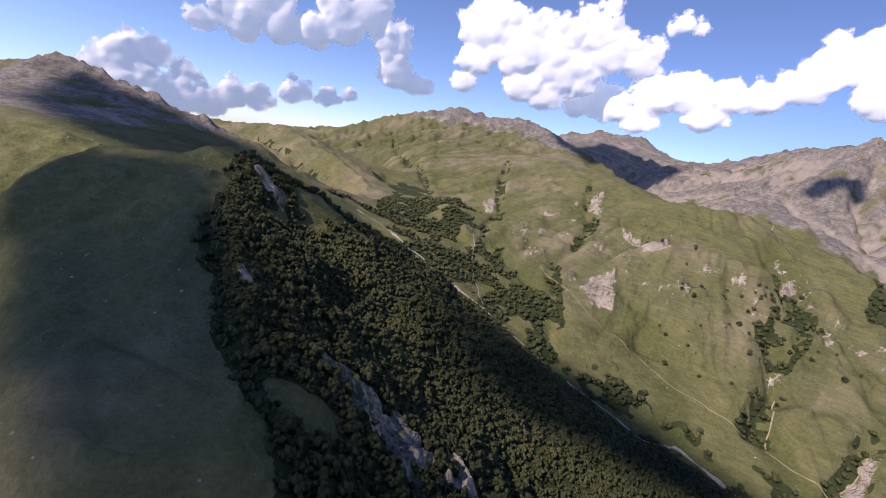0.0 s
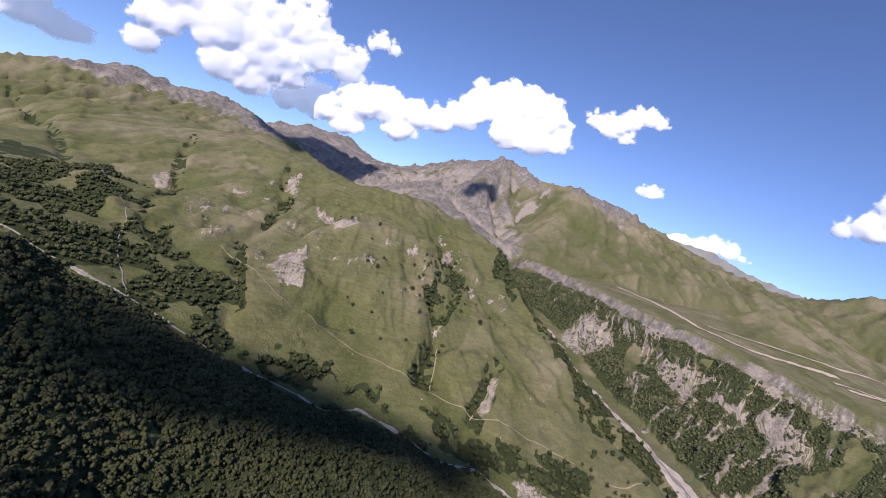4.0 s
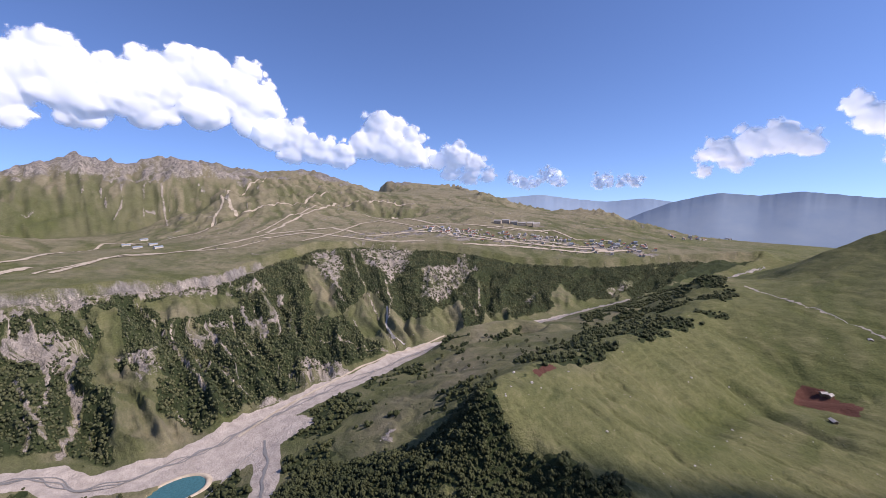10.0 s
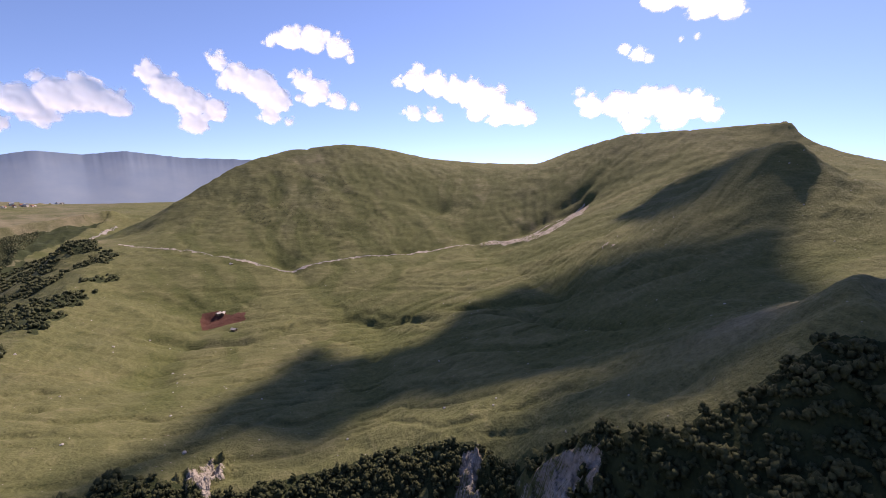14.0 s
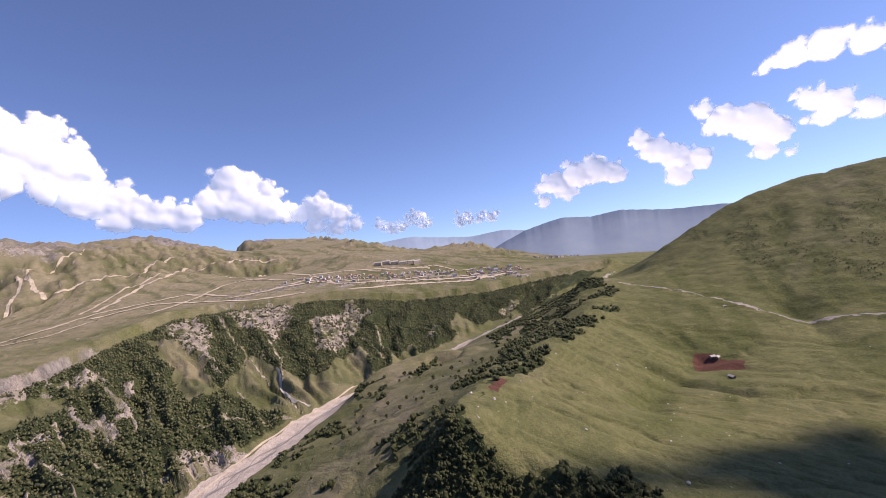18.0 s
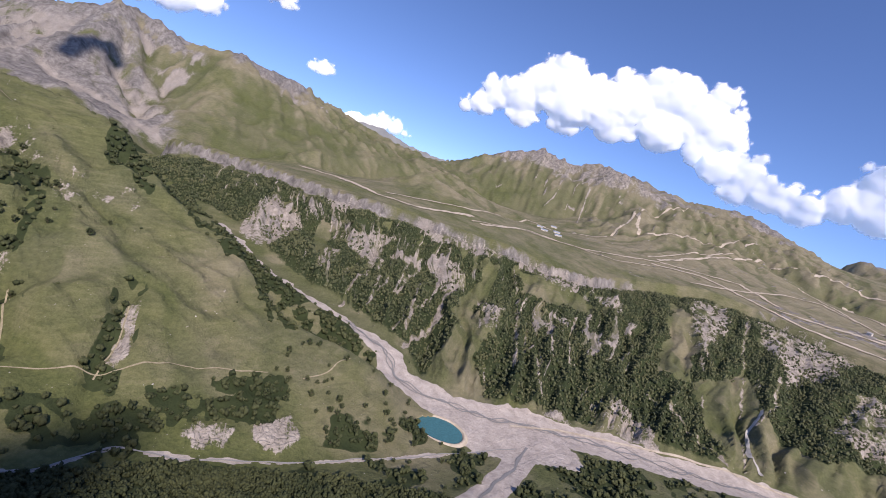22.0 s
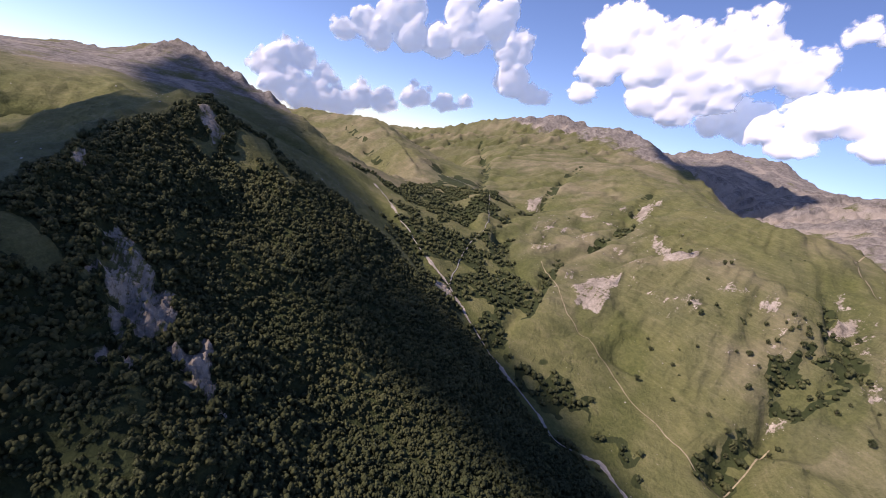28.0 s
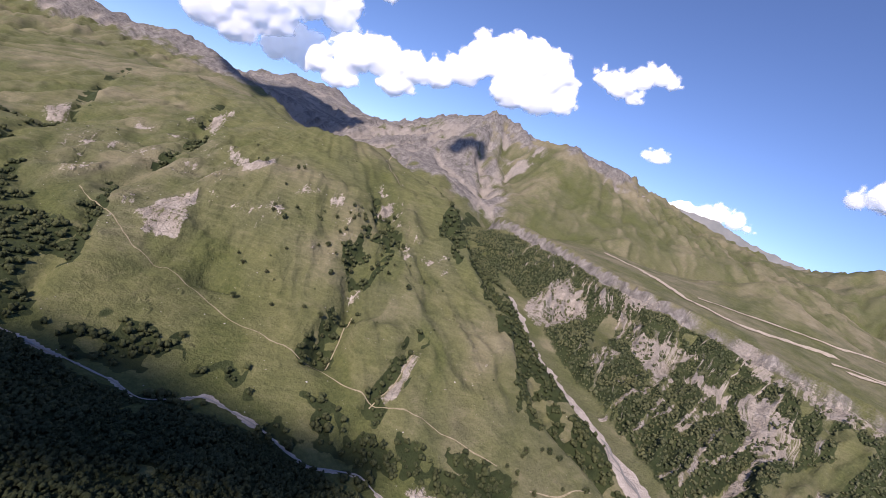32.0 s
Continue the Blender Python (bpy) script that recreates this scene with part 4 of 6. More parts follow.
def noise_tex(nt, scale, detail=4, rough=0.55, where=None, kind="FBM"):
    n = nt.nodes.new("ShaderNodeTexNoise")
    n.inputs["Scale"].default_value, n.inputs["Detail"].default_value, n.inputs["Roughness"].default_value = scale, detail, rough
    if where:
        nt.links.new(where, n.inputs["Vector"])
    return n.outputs["Fac"]


def ramp(nt, fac, stops):
    n = nt.nodes.new("ShaderNodeValToRGB")
    els = n.color_ramp.elements
    while len(els) < len(stops):
        els.new(0.5)
    for e, (p, c) in zip(els, stops):
        e.position, e.color = p, (*c, 1) if len(c) == 3 else c
    nt.links.new(fac, n.inputs["Fac"])
    return n.outputs["Color"]


def mix(nt, fac, a, b, how="MIX"):
    n = nt.nodes.new("ShaderNodeMix")
    n.data_type, n.blend_type = "RGBA", how
    for sock, v in ((n.inputs["Factor"], fac), (n.inputs[6], a), (n.inputs[7], b)):
        if isinstance(v, (int, float)):
            sock.default_value = v
        elif isinstance(v, tuple):
            sock.default_value = (*v, 1)
        else:
            nt.links.new(v, sock)
    return n.outputs[2]


def maths(nt, how, a, b=0.0, clamp=False):
    n = nt.nodes.new("ShaderNodeMath")
    n.operation, n.use_clamp = how, clamp
    for k, v in enumerate((a, b)):
        if isinstance(v, (int, float)):
            n.inputs[k].default_value = v
        else:
            nt.links.new(v, n.inputs[k])
    return n.outputs[0]


def bump(nt, height, strength, distance):
    n = nt.nodes.new("ShaderNodeBump")
    n.inputs["Strength"].default_value, n.inputs["Distance"].default_value = strength, distance
    nt.links.new(height, n.inputs["Height"])
    return n.outputs["Normal"]


def place(nt):
    return nt.nodes.new("ShaderNodeNewGeometry").outputs["Position"]


def attr(nt, name):
    n = nt.nodes.new("ShaderNodeAttribute")
    n.attribute_name = name
    return n.outputs["Fac"]


def soft_mask(nt, value, rough, width):
    """A mask with an uneven edge: value pushed by noise and cut at one half."""
    v = maths(nt, "ADD", value, maths(nt, "MULTIPLY", maths(nt, "SUBTRACT", rough, 0.5), 1.1))
    n = nt.nodes.new("ShaderNodeMapRange")
    n.interpolation_type = "SMOOTHSTEP"
    n.inputs["From Min"].default_value, n.inputs["From Max"].default_value = 0.5 - width, 0.5 + width
    nt.links.new(v, n.inputs["Value"])
    return n.outputs["Result"]


def make_ground():
    m, nt, b = material("mountain_ground")
    pos = place(nt)
    broad, mid, fine = noise_tex(nt, 0.006, 6, 0.6, pos), noise_tex(nt, 0.035, 6, 0.65, pos), noise_tex(nt, 0.3, 5, 0.65, pos)
    patch = noise_tex(nt, 0.016, 5, 0.62, pos)
    grass = ramp(nt, broad, [(0.34, (0.070, 0.092, 0.036)), (0.5, (0.108, 0.124, 0.056)), (0.66, (0.168, 0.160, 0.088))])
    grass = mix(nt, 0.45, grass, ramp(nt, patch, [(0.38, (0.052, 0.074, 0.030)), (0.5, (0.108, 0.122, 0.056)), (0.62, (0.196, 0.184, 0.108))]))
    grass = mix(nt, 0.38, grass, ramp(nt, mid, [(0.34, (0.046, 0.063, 0.028)), (0.66, (0.196, 0.186, 0.108))]))
    grass = mix(nt, 0.26, grass, ramp(nt, fine, [(0.32, (0.040, 0.052, 0.024)), (0.68, (0.210, 0.200, 0.124))]))
    dry = ramp(nt, mid, [(0.3, (0.190, 0.166, 0.108)), (0.7, (0.318, 0.280, 0.200))])
    grass = mix(nt, soft_mask(nt, attr(nt, "dry"), broad, 0.35), grass, dry)
    shelf = nt.nodes.new("ShaderNodeVectorMath")
    shelf.operation = "MULTIPLY"
    shelf.inputs[1].default_value = 0.06, 0.06, 0.42
    nt.links.new(pos, shelf.inputs[0])
    treads = noise_tex(nt, 1.0, 5, 0.6, shelf.outputs[0])
    grass = mix(nt, 0.26, grass, ramp(nt, treads, [(0.36, (0.035, 0.042, 0.017)), (0.52, (0.123, 0.122, 0.056)), (0.66, (0.240, 0.208, 0.138))]))
    pebble = noise_tex(nt, 0.65, 4, 0.75, pos)
    grass = mix(nt, 0.16, grass, ramp(nt, pebble, [(0.36, (0.030, 0.038, 0.017)), (0.64, (0.260, 0.245, 0.150))]))
    damp = soft_mask(nt, maths(nt, "MULTIPLY", attr(nt, "gully"), 0.30), mid, 0.3)
    grass = mix(nt, maths(nt, "MULTIPLY", damp, 0.55), grass, ramp(nt, fine, [(0.3, (0.035, 0.052, 0.018)), (0.7, (0.100, 0.115, 0.045))]))
    lush = maths(nt, "SUBTRACT", 1.0, maths(nt, "MULTIPLY", attr(nt, "dry"), 2.4), True)
    grass = mix(nt, lush, grass, (0.97, 1.0, 0.83), "MULTIPLY")
    specks = maths(nt, "GREATER_THAN", noise_tex(nt, 0.34, 3, 0.5, pos), 0.735)
    grass = mix(nt, maths(nt, "MULTIPLY", specks, 0.55), grass, (0.36, 0.335, 0.29))
    # Woodland floor, with the shade under the crowns put into its dark colour.
    wood = ramp(nt, mid, [(0.3, (0.018, 0.028, 0.012)), (0.7, (0.050, 0.064, 0.027))])
    col = mix(nt, soft_mask(nt, attr(nt, "wood"), mid, 0.1), grass, wood)
    streak = nt.nodes.new("ShaderNodeVectorMath")
    streak.operation = "MULTIPLY"
    streak.inputs[1].default_value = (1, 1, 0.22)
    nt.links.new(pos, streak.inputs[0])
    face = noise_tex(nt, 0.018, 8, 0.66, streak.outputs[0])
    rock = ramp(nt, face, [(0.32, (0.064, 0.060, 0.056)), (0.5, (0.182, 0.169, 0.154)), (0.68, (0.345, 0.320, 0.290))])
    rock = mix(nt, 0.35, rock, ramp(nt, broad, [(0.35, (0.115, 0.112, 0.108)), (0.65, (0.26, 0.228, 0.202))]))
    flow = nt.nodes.new("ShaderNodeCombineXYZ")
    nt.links.new(maths(nt, "MULTIPLY", attr(nt, "along"), 0.15), flow.inputs[0])
    nt.links.new(maths(nt, "MULTIPLY", attr(nt, "fall"), 0.0085), flow.inputs[1])
    runs = noise_tex(nt, 1.0, 6, 0.62, flow.outputs[0])
    scree = ramp(nt, maths(nt, "ADD", maths(nt, "MULTIPLY", fine, 0.5), maths(nt, "MULTIPLY", pebble, 0.5)), [(0.3, (0.270, 0.240, 0.206)), (0.7, (0.450, 0.404, 0.352))])
    col = mix(nt, soft_mask(nt, attr(nt, "scree"), runs, 0.05), col, scree)
    rock_here = soft_mask(nt, attr(nt, "rock"), maths(nt, "ADD", maths(nt, "MULTIPLY", face, 0.6), maths(nt, "MULTIPLY", fine, 0.4)), 0.16)
    crack = nt.nodes.new("ShaderNodeTexVoronoi")
    crack.feature = "DISTANCE_TO_EDGE"
    crack.inputs["Scale"].default_value = 0.16
    bent = nt.nodes.new("ShaderNodeVectorMath")
    bent.operation = "ADD"
    wobble = nt.nodes.new("ShaderNodeTexNoise")
    wobble.inputs["Scale"].default_value, wobble.inputs["Detail"].default_value = 0.09, 5
    nt.links.new(pos, wobble.inputs["Vector"])
    swing = nt.nodes.new("ShaderNodeVectorMath")
    swing.operation, swing.inputs["Scale"].default_value = "SCALE", 14.0
    nt.links.new(wobble.outputs["Color"], swing.inputs[0])
    nt.links.new(streak.outputs[0], bent.inputs[0])
    nt.links.new(swing.outputs[0], bent.inputs[1])
    nt.links.new(bent.outputs[0], crack.inputs["Vector"])
    joint = nt.nodes.new("ShaderNodeMapRange")
    joint.inputs["From Min"].default_value, joint.inputs["From Max"].default_value = 0.02, 0.16
    nt.links.new(crack.outputs["Distance"], joint.inputs["Value"])
    solid = joint.outputs["Result"]
    slots = nt.nodes.new("ShaderNodeVectorMath")
    slots.operation = "MULTIPLY"
    slots.inputs[1].default_value = (1, 1, 0.16)
    nt.links.new(pos, slots.inputs[0])
    seams = noise_tex(nt, 0.075, 6, 0.7, slots.outputs[0])
    rock = mix(nt, 0.5, rock, ramp(nt, seams, [(0.36, (0.060, 0.058, 0.058)), (0.5, (0.215, 0.205, 0.195)), (0.64, (0.400, 0.380, 0.355))]))
    rock = mix(nt, maths(nt, "SUBTRACT", 0.12, maths(nt, "MULTIPLY", solid, 0.12)), rock, (0.055, 0.050, 0.044))
    col = mix(nt, rock_here, col, rock)
    lines = soft_mask(nt, maths(nt, "MULTIPLY", attr(nt, "gully"), 0.30), fine, 0.25)
    col = mix(nt, maths(nt, "MULTIPLY", maths(nt, "MULTIPLY", rock_here, lines), 0.6), col, scree)
    grit = maths(nt, "ADD", maths(nt, "MULTIPLY", face, 0.4), maths(nt, "MULTIPLY", maths(nt, "ADD", fine, pebble), 0.3))
    pale = ramp(nt, grit, [(0.36, (0.165, 0.142, 0.120)), (0.5, (0.330, 0.292, 0.250)), (0.64, (0.500, 0.448, 0.388))])
    pale = mix(nt, 0.45, pale, ramp(nt, seams, [(0.38, (0.110, 0.100, 0.086)), (0.52, (0.330, 0.300, 0.264)), (0.64, (0.520, 0.480, 0.430))]))
    pale = mix(nt, maths(nt, "SUBTRACT", 0.12, maths(nt, "MULTIPLY", solid, 0.12)), pale, (0.085, 0.074, 0.062))
    broken = maths(nt, "ADD", maths(nt, "MULTIPLY", maths(nt, "ADD", seams, fine), 0.34), maths(nt, "MULTIPLY", runs, 0.32))
    broken = maths(nt, "ADD", maths(nt, "MULTIPLY", maths(nt, "SUBTRACT", broken, 0.5), 2.4), 0.5)
    col = mix(nt, soft_mask(nt, attr(nt, "bare"), broken, 0.10), col, pale)
    gravel = ramp(nt, noise_tex(nt, 0.08, 7, 0.72, pos), [(0.3, (0.30, 0.268, 0.238)), (0.7, (0.50, 0.448, 0.402))])
    col = mix(nt, soft_mask(nt, attr(nt, "gravel"), mid, 0.06), col, gravel)
    col = mix(nt, soft_mask(nt, attr(nt, "soil"), fine, 0.15), col, (0.105, 0.048, 0.036))
    nt.links.new(col, b.inputs["Base Color"])
    b.inputs["Roughness"].default_value = 0.95
    crags = maths(nt, "MULTIPLY", face, maths(nt, "MULTIPLY", maths(nt, "ADD", attr(nt, "rock"), attr(nt, "bare")), 2.2))
    height = maths(nt, "ADD", maths(nt, "ADD", mid, maths(nt, "ADD", maths(nt, "MULTIPLY", fine, 0.5), maths(nt, "MULTIPLY", pebble, 0.16))), maths(nt, "ADD", crags, maths(nt, "MULTIPLY", maths(nt, "MULTIPLY", solid, maths(nt, "ADD", attr(nt, "rock"), attr(nt, "bare"))), 0.35)))
    nt.links.new(bump(nt, height, 0.9, 4.0), b.inputs["Normal"])
    return m


GROUND = make_ground()


# ---- ground ----
NEAR_WOOD = ([(-168, 326)] + [p[:2] for p in LINES["crest_e"][1:-1]] + [p[:2] for p in LINES["rim"][::-1]]
             + [(420, -80), (470, -60), (430, 130), (370, 225), (310, 290), (215, 335), (150, 388), (75, 412), (-30, 382)])


def blur(mask, times):
    """Softens a mask over the ground sheet's own net."""
    m = mask.astype(float)
    for _ in range(times):
        m = 0.5 * m + 0.125 * (np.roll(m, 1, 1) + np.roll(m, -1, 1) + np.concatenate([m[1:], m[-1:]]) + np.concatenate([m[:1], m[:-1]]))
    return m


def ground_cover():
    """Woods, bare rock, gravel, dry grass and soil over the ground sheet, from slope, place and the outlines of the plan."""
    n1, n2, n3 = fbm(GX, GY, 260, 4, 51), fbm(GX, GY, 60, 3, 61), fbm(GX, GY, 18, 2, 71)
    n4 = fbm(GX, GY, 9, 3, 79)
    low_stream, _ = line_near(GX, GY, LOW_STREAM)
    bowl_stream, _ = line_near(GX, GY, LINES["bowlstream"])
    gorge, _ = line_near(GX, GY, LINES["gorge"])
    gravel = np.maximum(step_up(-g_river - 6 * n2 - 4 * n3 - 19 * step_up(GY, 60, 260) - 13 * step_up(-GY, 330, 620) - 8 * step_up(-GY, 700, 1000), -29, -20), 0.75 * step_up(-g_stream - 2.5 * n3 - 2 * n2, -2.2, -0.3))
    gravel = np.maximum(gravel, step_up(-low_stream - 4 * n2, -16, -9))
    gravel = np.maximum(gravel, 0.62 * step_up(-bowl_stream - 3 * n2, -6, -2.5))
    gravel = np.maximum(gravel, 0.9 * step_up(-np.abs(g_edge) * 0 - np.hypot(GX - 590, (GY + 20) * 0.6), -62, -40) * (g_river < 70))
    down = g_edge / np.maximum(g_edge + g_river, 1)
    lean = g_es + 14 * fbm(GX, GY, 90, 2, 77)
    fall = np.hypot(GX - 100, GY)
    streak = lattice_noise(lean / 19, fall / 190, 91) + 0.6 * lattice_noise(lean / 8, fall / 110, 92)
    tufts = lattice_noise(lean / 34, fall / 120, 94) + 0.55 * lattice_noise(lean / 12, fall / 80, 95) + 0.45 * n2 + 0.35 * n3
    dark_side = step_up(-GY, 150, 420)
    runs = step_up(-bare_runs(GX, GY, 2.2 * n3 + 1.6 * n4), -2.2, 1.6)
    face, lawn = np.zeros(GX.shape), np.zeros(GX.shape)
    for o in WALL_BARE + [BARE[9]]:
        face = np.maximum(face, inside(GX + 7 * n2 + 5 * n3 + 4 * n4, GY + 7 * n2 - 5 * n3 + 4 * n4, o))
    for o in WALL_MEADOW:
        lawn = np.maximum(lawn, inside(GX + 10 * n2 + 6 * n3, GY + 10 * n2 - 6 * n3, o))
    face, lawn = blur(face, 2), blur(lawn, 2)
    wall_rock = g_wall * step_up(streak + 0.45 * n1 + 0.5 * (0.55 - down) - 0.45 * dark_side, 0.35, 0.7) * (1 - lawn)
    scree_m = g_wall * np.clip(0.31 + 0.12 * n1 + 0.14 * (0.5 - down) - 0.1 * dark_side + 0.12 * streak + 0.08 * n2 + 0.2 * face, 0, 0.62) * step_up(g_edge, 10, 30) * (1 - 0.7 * lawn)
    crown = g_wall * step_up(-np.abs(g_edge - 17 - 4 * n2), -19, -9) * (1 - 0.7 * dark_side)
    west = step_up((GY - 1031) * 472 - (GX - 1193) * 729, -200 * 868, 120 * 868)
    massif = step_up(GX + GY, 2050, 2350) * step_up(GY, 850, 1100) * np.maximum(west * step_up(GZ + 40 * n1, -290, -220), step_up(GZ + 80 * n1 + 25 * g_gully, 30, 160))
    tops = step_up(GZ + 60 * n1, 20, 150) * step_up(g_slope, 0.12, 0.3) * step_up(np.hypot(GX, GY), 1500, 1900)
    bearing, reach = np.arctan2(GY - 20, GX - 3050), np.hypot(GX - 3050, GY - 20)
    scree = lattice_noise(bearing * 13 + 0.3 * n2, reach / 500, 97) + 0.6 * lattice_noise(bearing * 30, reach / 250, 98)
    cone = step_up(-reach, -1050, -600) * step_up(GZ + 22 * n1 + 30 * scree, 55, 115)
    lines_n = fbm(GX, GY * 1.2, 420, 3, 111)
    tracks = step_up(-np.abs(lines_n * 5 - np.rint(lines_n * 5)), -0.085, -0.035) * step_up(GX - 0.25 * GY, 1250, 1500) * step_up(-GY, -100, 250) * step_up(n2, -0.1, 0.15)
    rock = np.maximum.reduce([0.5 * wall_rock, 0.85 * crown, 0.98 * massif, 0.7 * tops, 0.75 * cone, 0.62 * tracks])
    bare = np.zeros(GX.shape)
    wood = np.zeros(GX.shape)
    for o in BARE:
        bare = np.maximum(bare, inside(GX + 8 * n2 + 5 * n3 + 5 * n4, GY + 8 * n2 - 5 * n3 + 5 * n4, o))
    for o in WOODS + MORE_WOODS:
        wood = np.maximum(wood, inside(GX + 8 * n3 + 8 * n2, GY + 8 * n3, o))
    wood = wood * step_up(n2 + 0.6 * n3 + 0.3 * n1 - 0.4 * step_up(-GY, 0, 200), -0.5, -0.2)
    side = inside(GX, GY, HILL_SIDE) * step_up(line_near(GX, GY, HILL_EDGE)[0], 2, 10) * step_up(n2 + n3 + 0.4 * n1, -0.5, -0.1)
    wood = np.maximum(wood, side)
    near = inside(GX + 7 * n2, GY + 7 * n2, NEAR_WOOD) * 1.0
    glade = step_up(fbm(GX, GY, 70, 2, 83) + 0.3 * n3, 0.6, 0.75) * near
    bare = blur(bare, 5)
    fringe = step_up(n3 + 0.7 * n4 + 0.5 * n2, -0.15, 0.2)
    wallwood = g_wall * step_up(0.7 * tufts + 0.3 * n1 + 0.12 * dark_side + 0.62 + 0.25 * step_up(down, 0.15, 0.4), 0.0, 0.25) * step_up(g_edge + 8 * n2, 20, 42)
    wallwood = wallwood * (1 - lawn * (0.75 + 0.25 * fringe)) * (1 - face * (1 - 0.55 * fringe)) * (1 - runs) * (1 - 0.6 * wall_rock)
    crown = crown * (1 - 0.8 * step_up(n2 + 0.8 * n3, 0.0, 0.4)) * (1 - 0.6 * step_up(GY + 80 * n1, 380, 520))
    banks = step_up(-np.minimum(g_stream, gorge), -75, -30) * step_up(n1 + n2, -0.1, 0.3)
    cuts = np.full(GX.shape, 1e9)
    for r in RAVINES[:7]:
        cuts = np.minimum(cuts, beside(GX, GY, r, 30))
    banks = np.maximum(banks, step_up(-cuts, -17, -8) * step_up(n2 + n3, -0.1, 0.25))
    wood = np.maximum.reduce([blur(wood, 1), near - glade, wallwood, banks]) * (1 - runs) * (1 - (1 - g_wall) * step_up(bare + 0.25 * n3, 0.4, 0.8)) * (1 - gravel)
    rock = np.clip(rock * (0.82 + 0.30 * n1 + 0.35 * n2), 0, 0.95) * (1 - gravel)
    bare = np.maximum.reduce([bare, 0.8 * face, runs, 0.78 * cone])
    bare = np.clip(bare * (0.66 + 0.22 * n2) , 0, 1) * (1 - gravel)
    hill = step_up(-np.hypot(GX - 400, GY - 600), -420, -300)
    ledges = 0.36 * step_up(-np.abs(GZ + 168 + 18 * n1), -42, -12) * step_up(n2 + 0.8 * n3, 0.15, 0.45) + 0.26 * step_up(n3 + 0.6 * n2, 0.8, 1.0)
    bare = np.maximum(bare, np.clip(hill * ledges * (1 - wood), 0, 0.66))
    rock = np.maximum(rock, 0.85 * step_up(-np.hypot(GX + 720, GY - 740), -480, -280) * (0.8 + 0.4 * n2) * step_up(GZ + 40 * n1, -170, -90))
    hill = step_up(-np.hypot(GX - 400, GY - 600), -560, -380)
    dry = 0.36 + 0.35 * n1 + 0.2 * n2 + 0.06 * step_up(GX, 1000, 1800) + 0.32 * step_up(GX - 0.2 * GY, 1300, 1700) * step_up(-GY, 0, 400) - 0.12 * hill - 0.45 * step_up(-GY, -60, 150) * step_up(-GX, -480, -380)
    town_way = np.minimum(line_near(GX, GY, TOWN_ROAD)[0], line_near(GX, GY, TRACK_D)[0])
    rock = np.maximum(rock, 0.72 * step_up(-town_way, -140, -20) * step_up(n2 + n3, -0.25, 0.25) * (1 - g_wall))
    dry = dry - 0.5 * step_up(-np.hypot(GX + 100, GY - 120), -560, -420)
    dry = dry + 0.5 * step_up(GZ + 30 * n1, 10, 110) * step_up(np.hypot(GX, GY), 1500, 1900)
    soil = np.zeros(GX.shape)
    for o in SOIL:
        soil = np.maximum(soil, inside(GX + 3 * n3, GY + 3 * n3, o))
    return np.clip(wood, 0, 1), np.clip(rock, 0, 1), np.clip(gravel, 0, 1), np.clip(dry, 0, 1), blur(soil, 1), scree_m, lean, fall, bare


wood_m, rock_m, gravel_m, dry_m, soil_m, scree_m, along_m, fall_m, bare_m = ground_cover()
ids = np.arange(RINGS * SPOKES).reshape(RINGS, SPOKES)
nxt = np.roll(ids, -1, axis=1)
quads = np.stack([ids[:-1], nxt[:-1], nxt[1:], ids[1:]], -1).reshape(-1, 4)
fan = np.arange(0, SPOKES, 2)
fan = np.stack([np.full(len(fan), RINGS * SPOKES), (fan + 2) % SPOKES, fan + 1, fan], -1)
quads = np.concatenate([quads, fan])
co = np.stack([GX, GY, GZ], -1).reshape(-1, 3)
co = np.concatenate([co, [[CENTRE[0], CENTRE[1], float(GZ[0].mean())]]])
ground_me = mesh_from("ground", co, quads, [GROUND])
for key, values in (("wood", wood_m), ("rock", rock_m), ("gravel", gravel_m), ("dry", dry_m), ("soil", soil_m), ("scree", scree_m), ("along", along_m), ("fall", fall_m), ("bare", bare_m), ("gully", g_gully)):
    a = ground_me.attributes.new(key, "FLOAT", "POINT")
    a.data.foreach_set("value", np.append(values.ravel(), 0).astype(np.float32))
ground = tagged(new("ground", ground_me), "green mountain slopes with meadows, gorges and grey rock", "ground", kind="structure")


# ---- more materials ----
def make_leaves(name, dark, light):
    m, nt, b = material(name)
    pos = place(nt)
    island = nt.nodes.new("ShaderNodeNewGeometry").outputs["Random Per Island"]
    tone = maths(nt, "ADD", maths(nt, "MULTIPLY", island, 0.6), maths(nt, "MULTIPLY", noise_tex(nt, 0.9, 3, 0.7, pos), 0.5))
    col = ramp(nt, tone, [(0.2, dark), (0.85, light)])
    col = mix(nt, 0.35, col, ramp(nt, noise_tex(nt, 0.02, 3, 0.5, pos), [(0.35, dark), (0.7, (light[0] * 1.25, light[1] * 1.05, light[2]))]))
    nt.links.new(col, b.inputs["Base Color"])
    b.inputs["Roughness"].default_value = 0.75
    nt.links.new(bump(nt, noise_tex(nt, 2.2, 3, 0.8, pos), 1.0, 0.8), b.inputs["Normal"])
    return m


def plain(name, dark, light, scale, rough=0.8, detail=4):
    m, nt, b = material(name)
    n = noise_tex(nt, scale, detail, 0.6, place(nt))
    nt.links.new(ramp(nt, n, [(0.3, dark), (0.7, light)]), b.inputs["Base Color"])
    b.inputs["Roughness"].default_value = rough
    return m


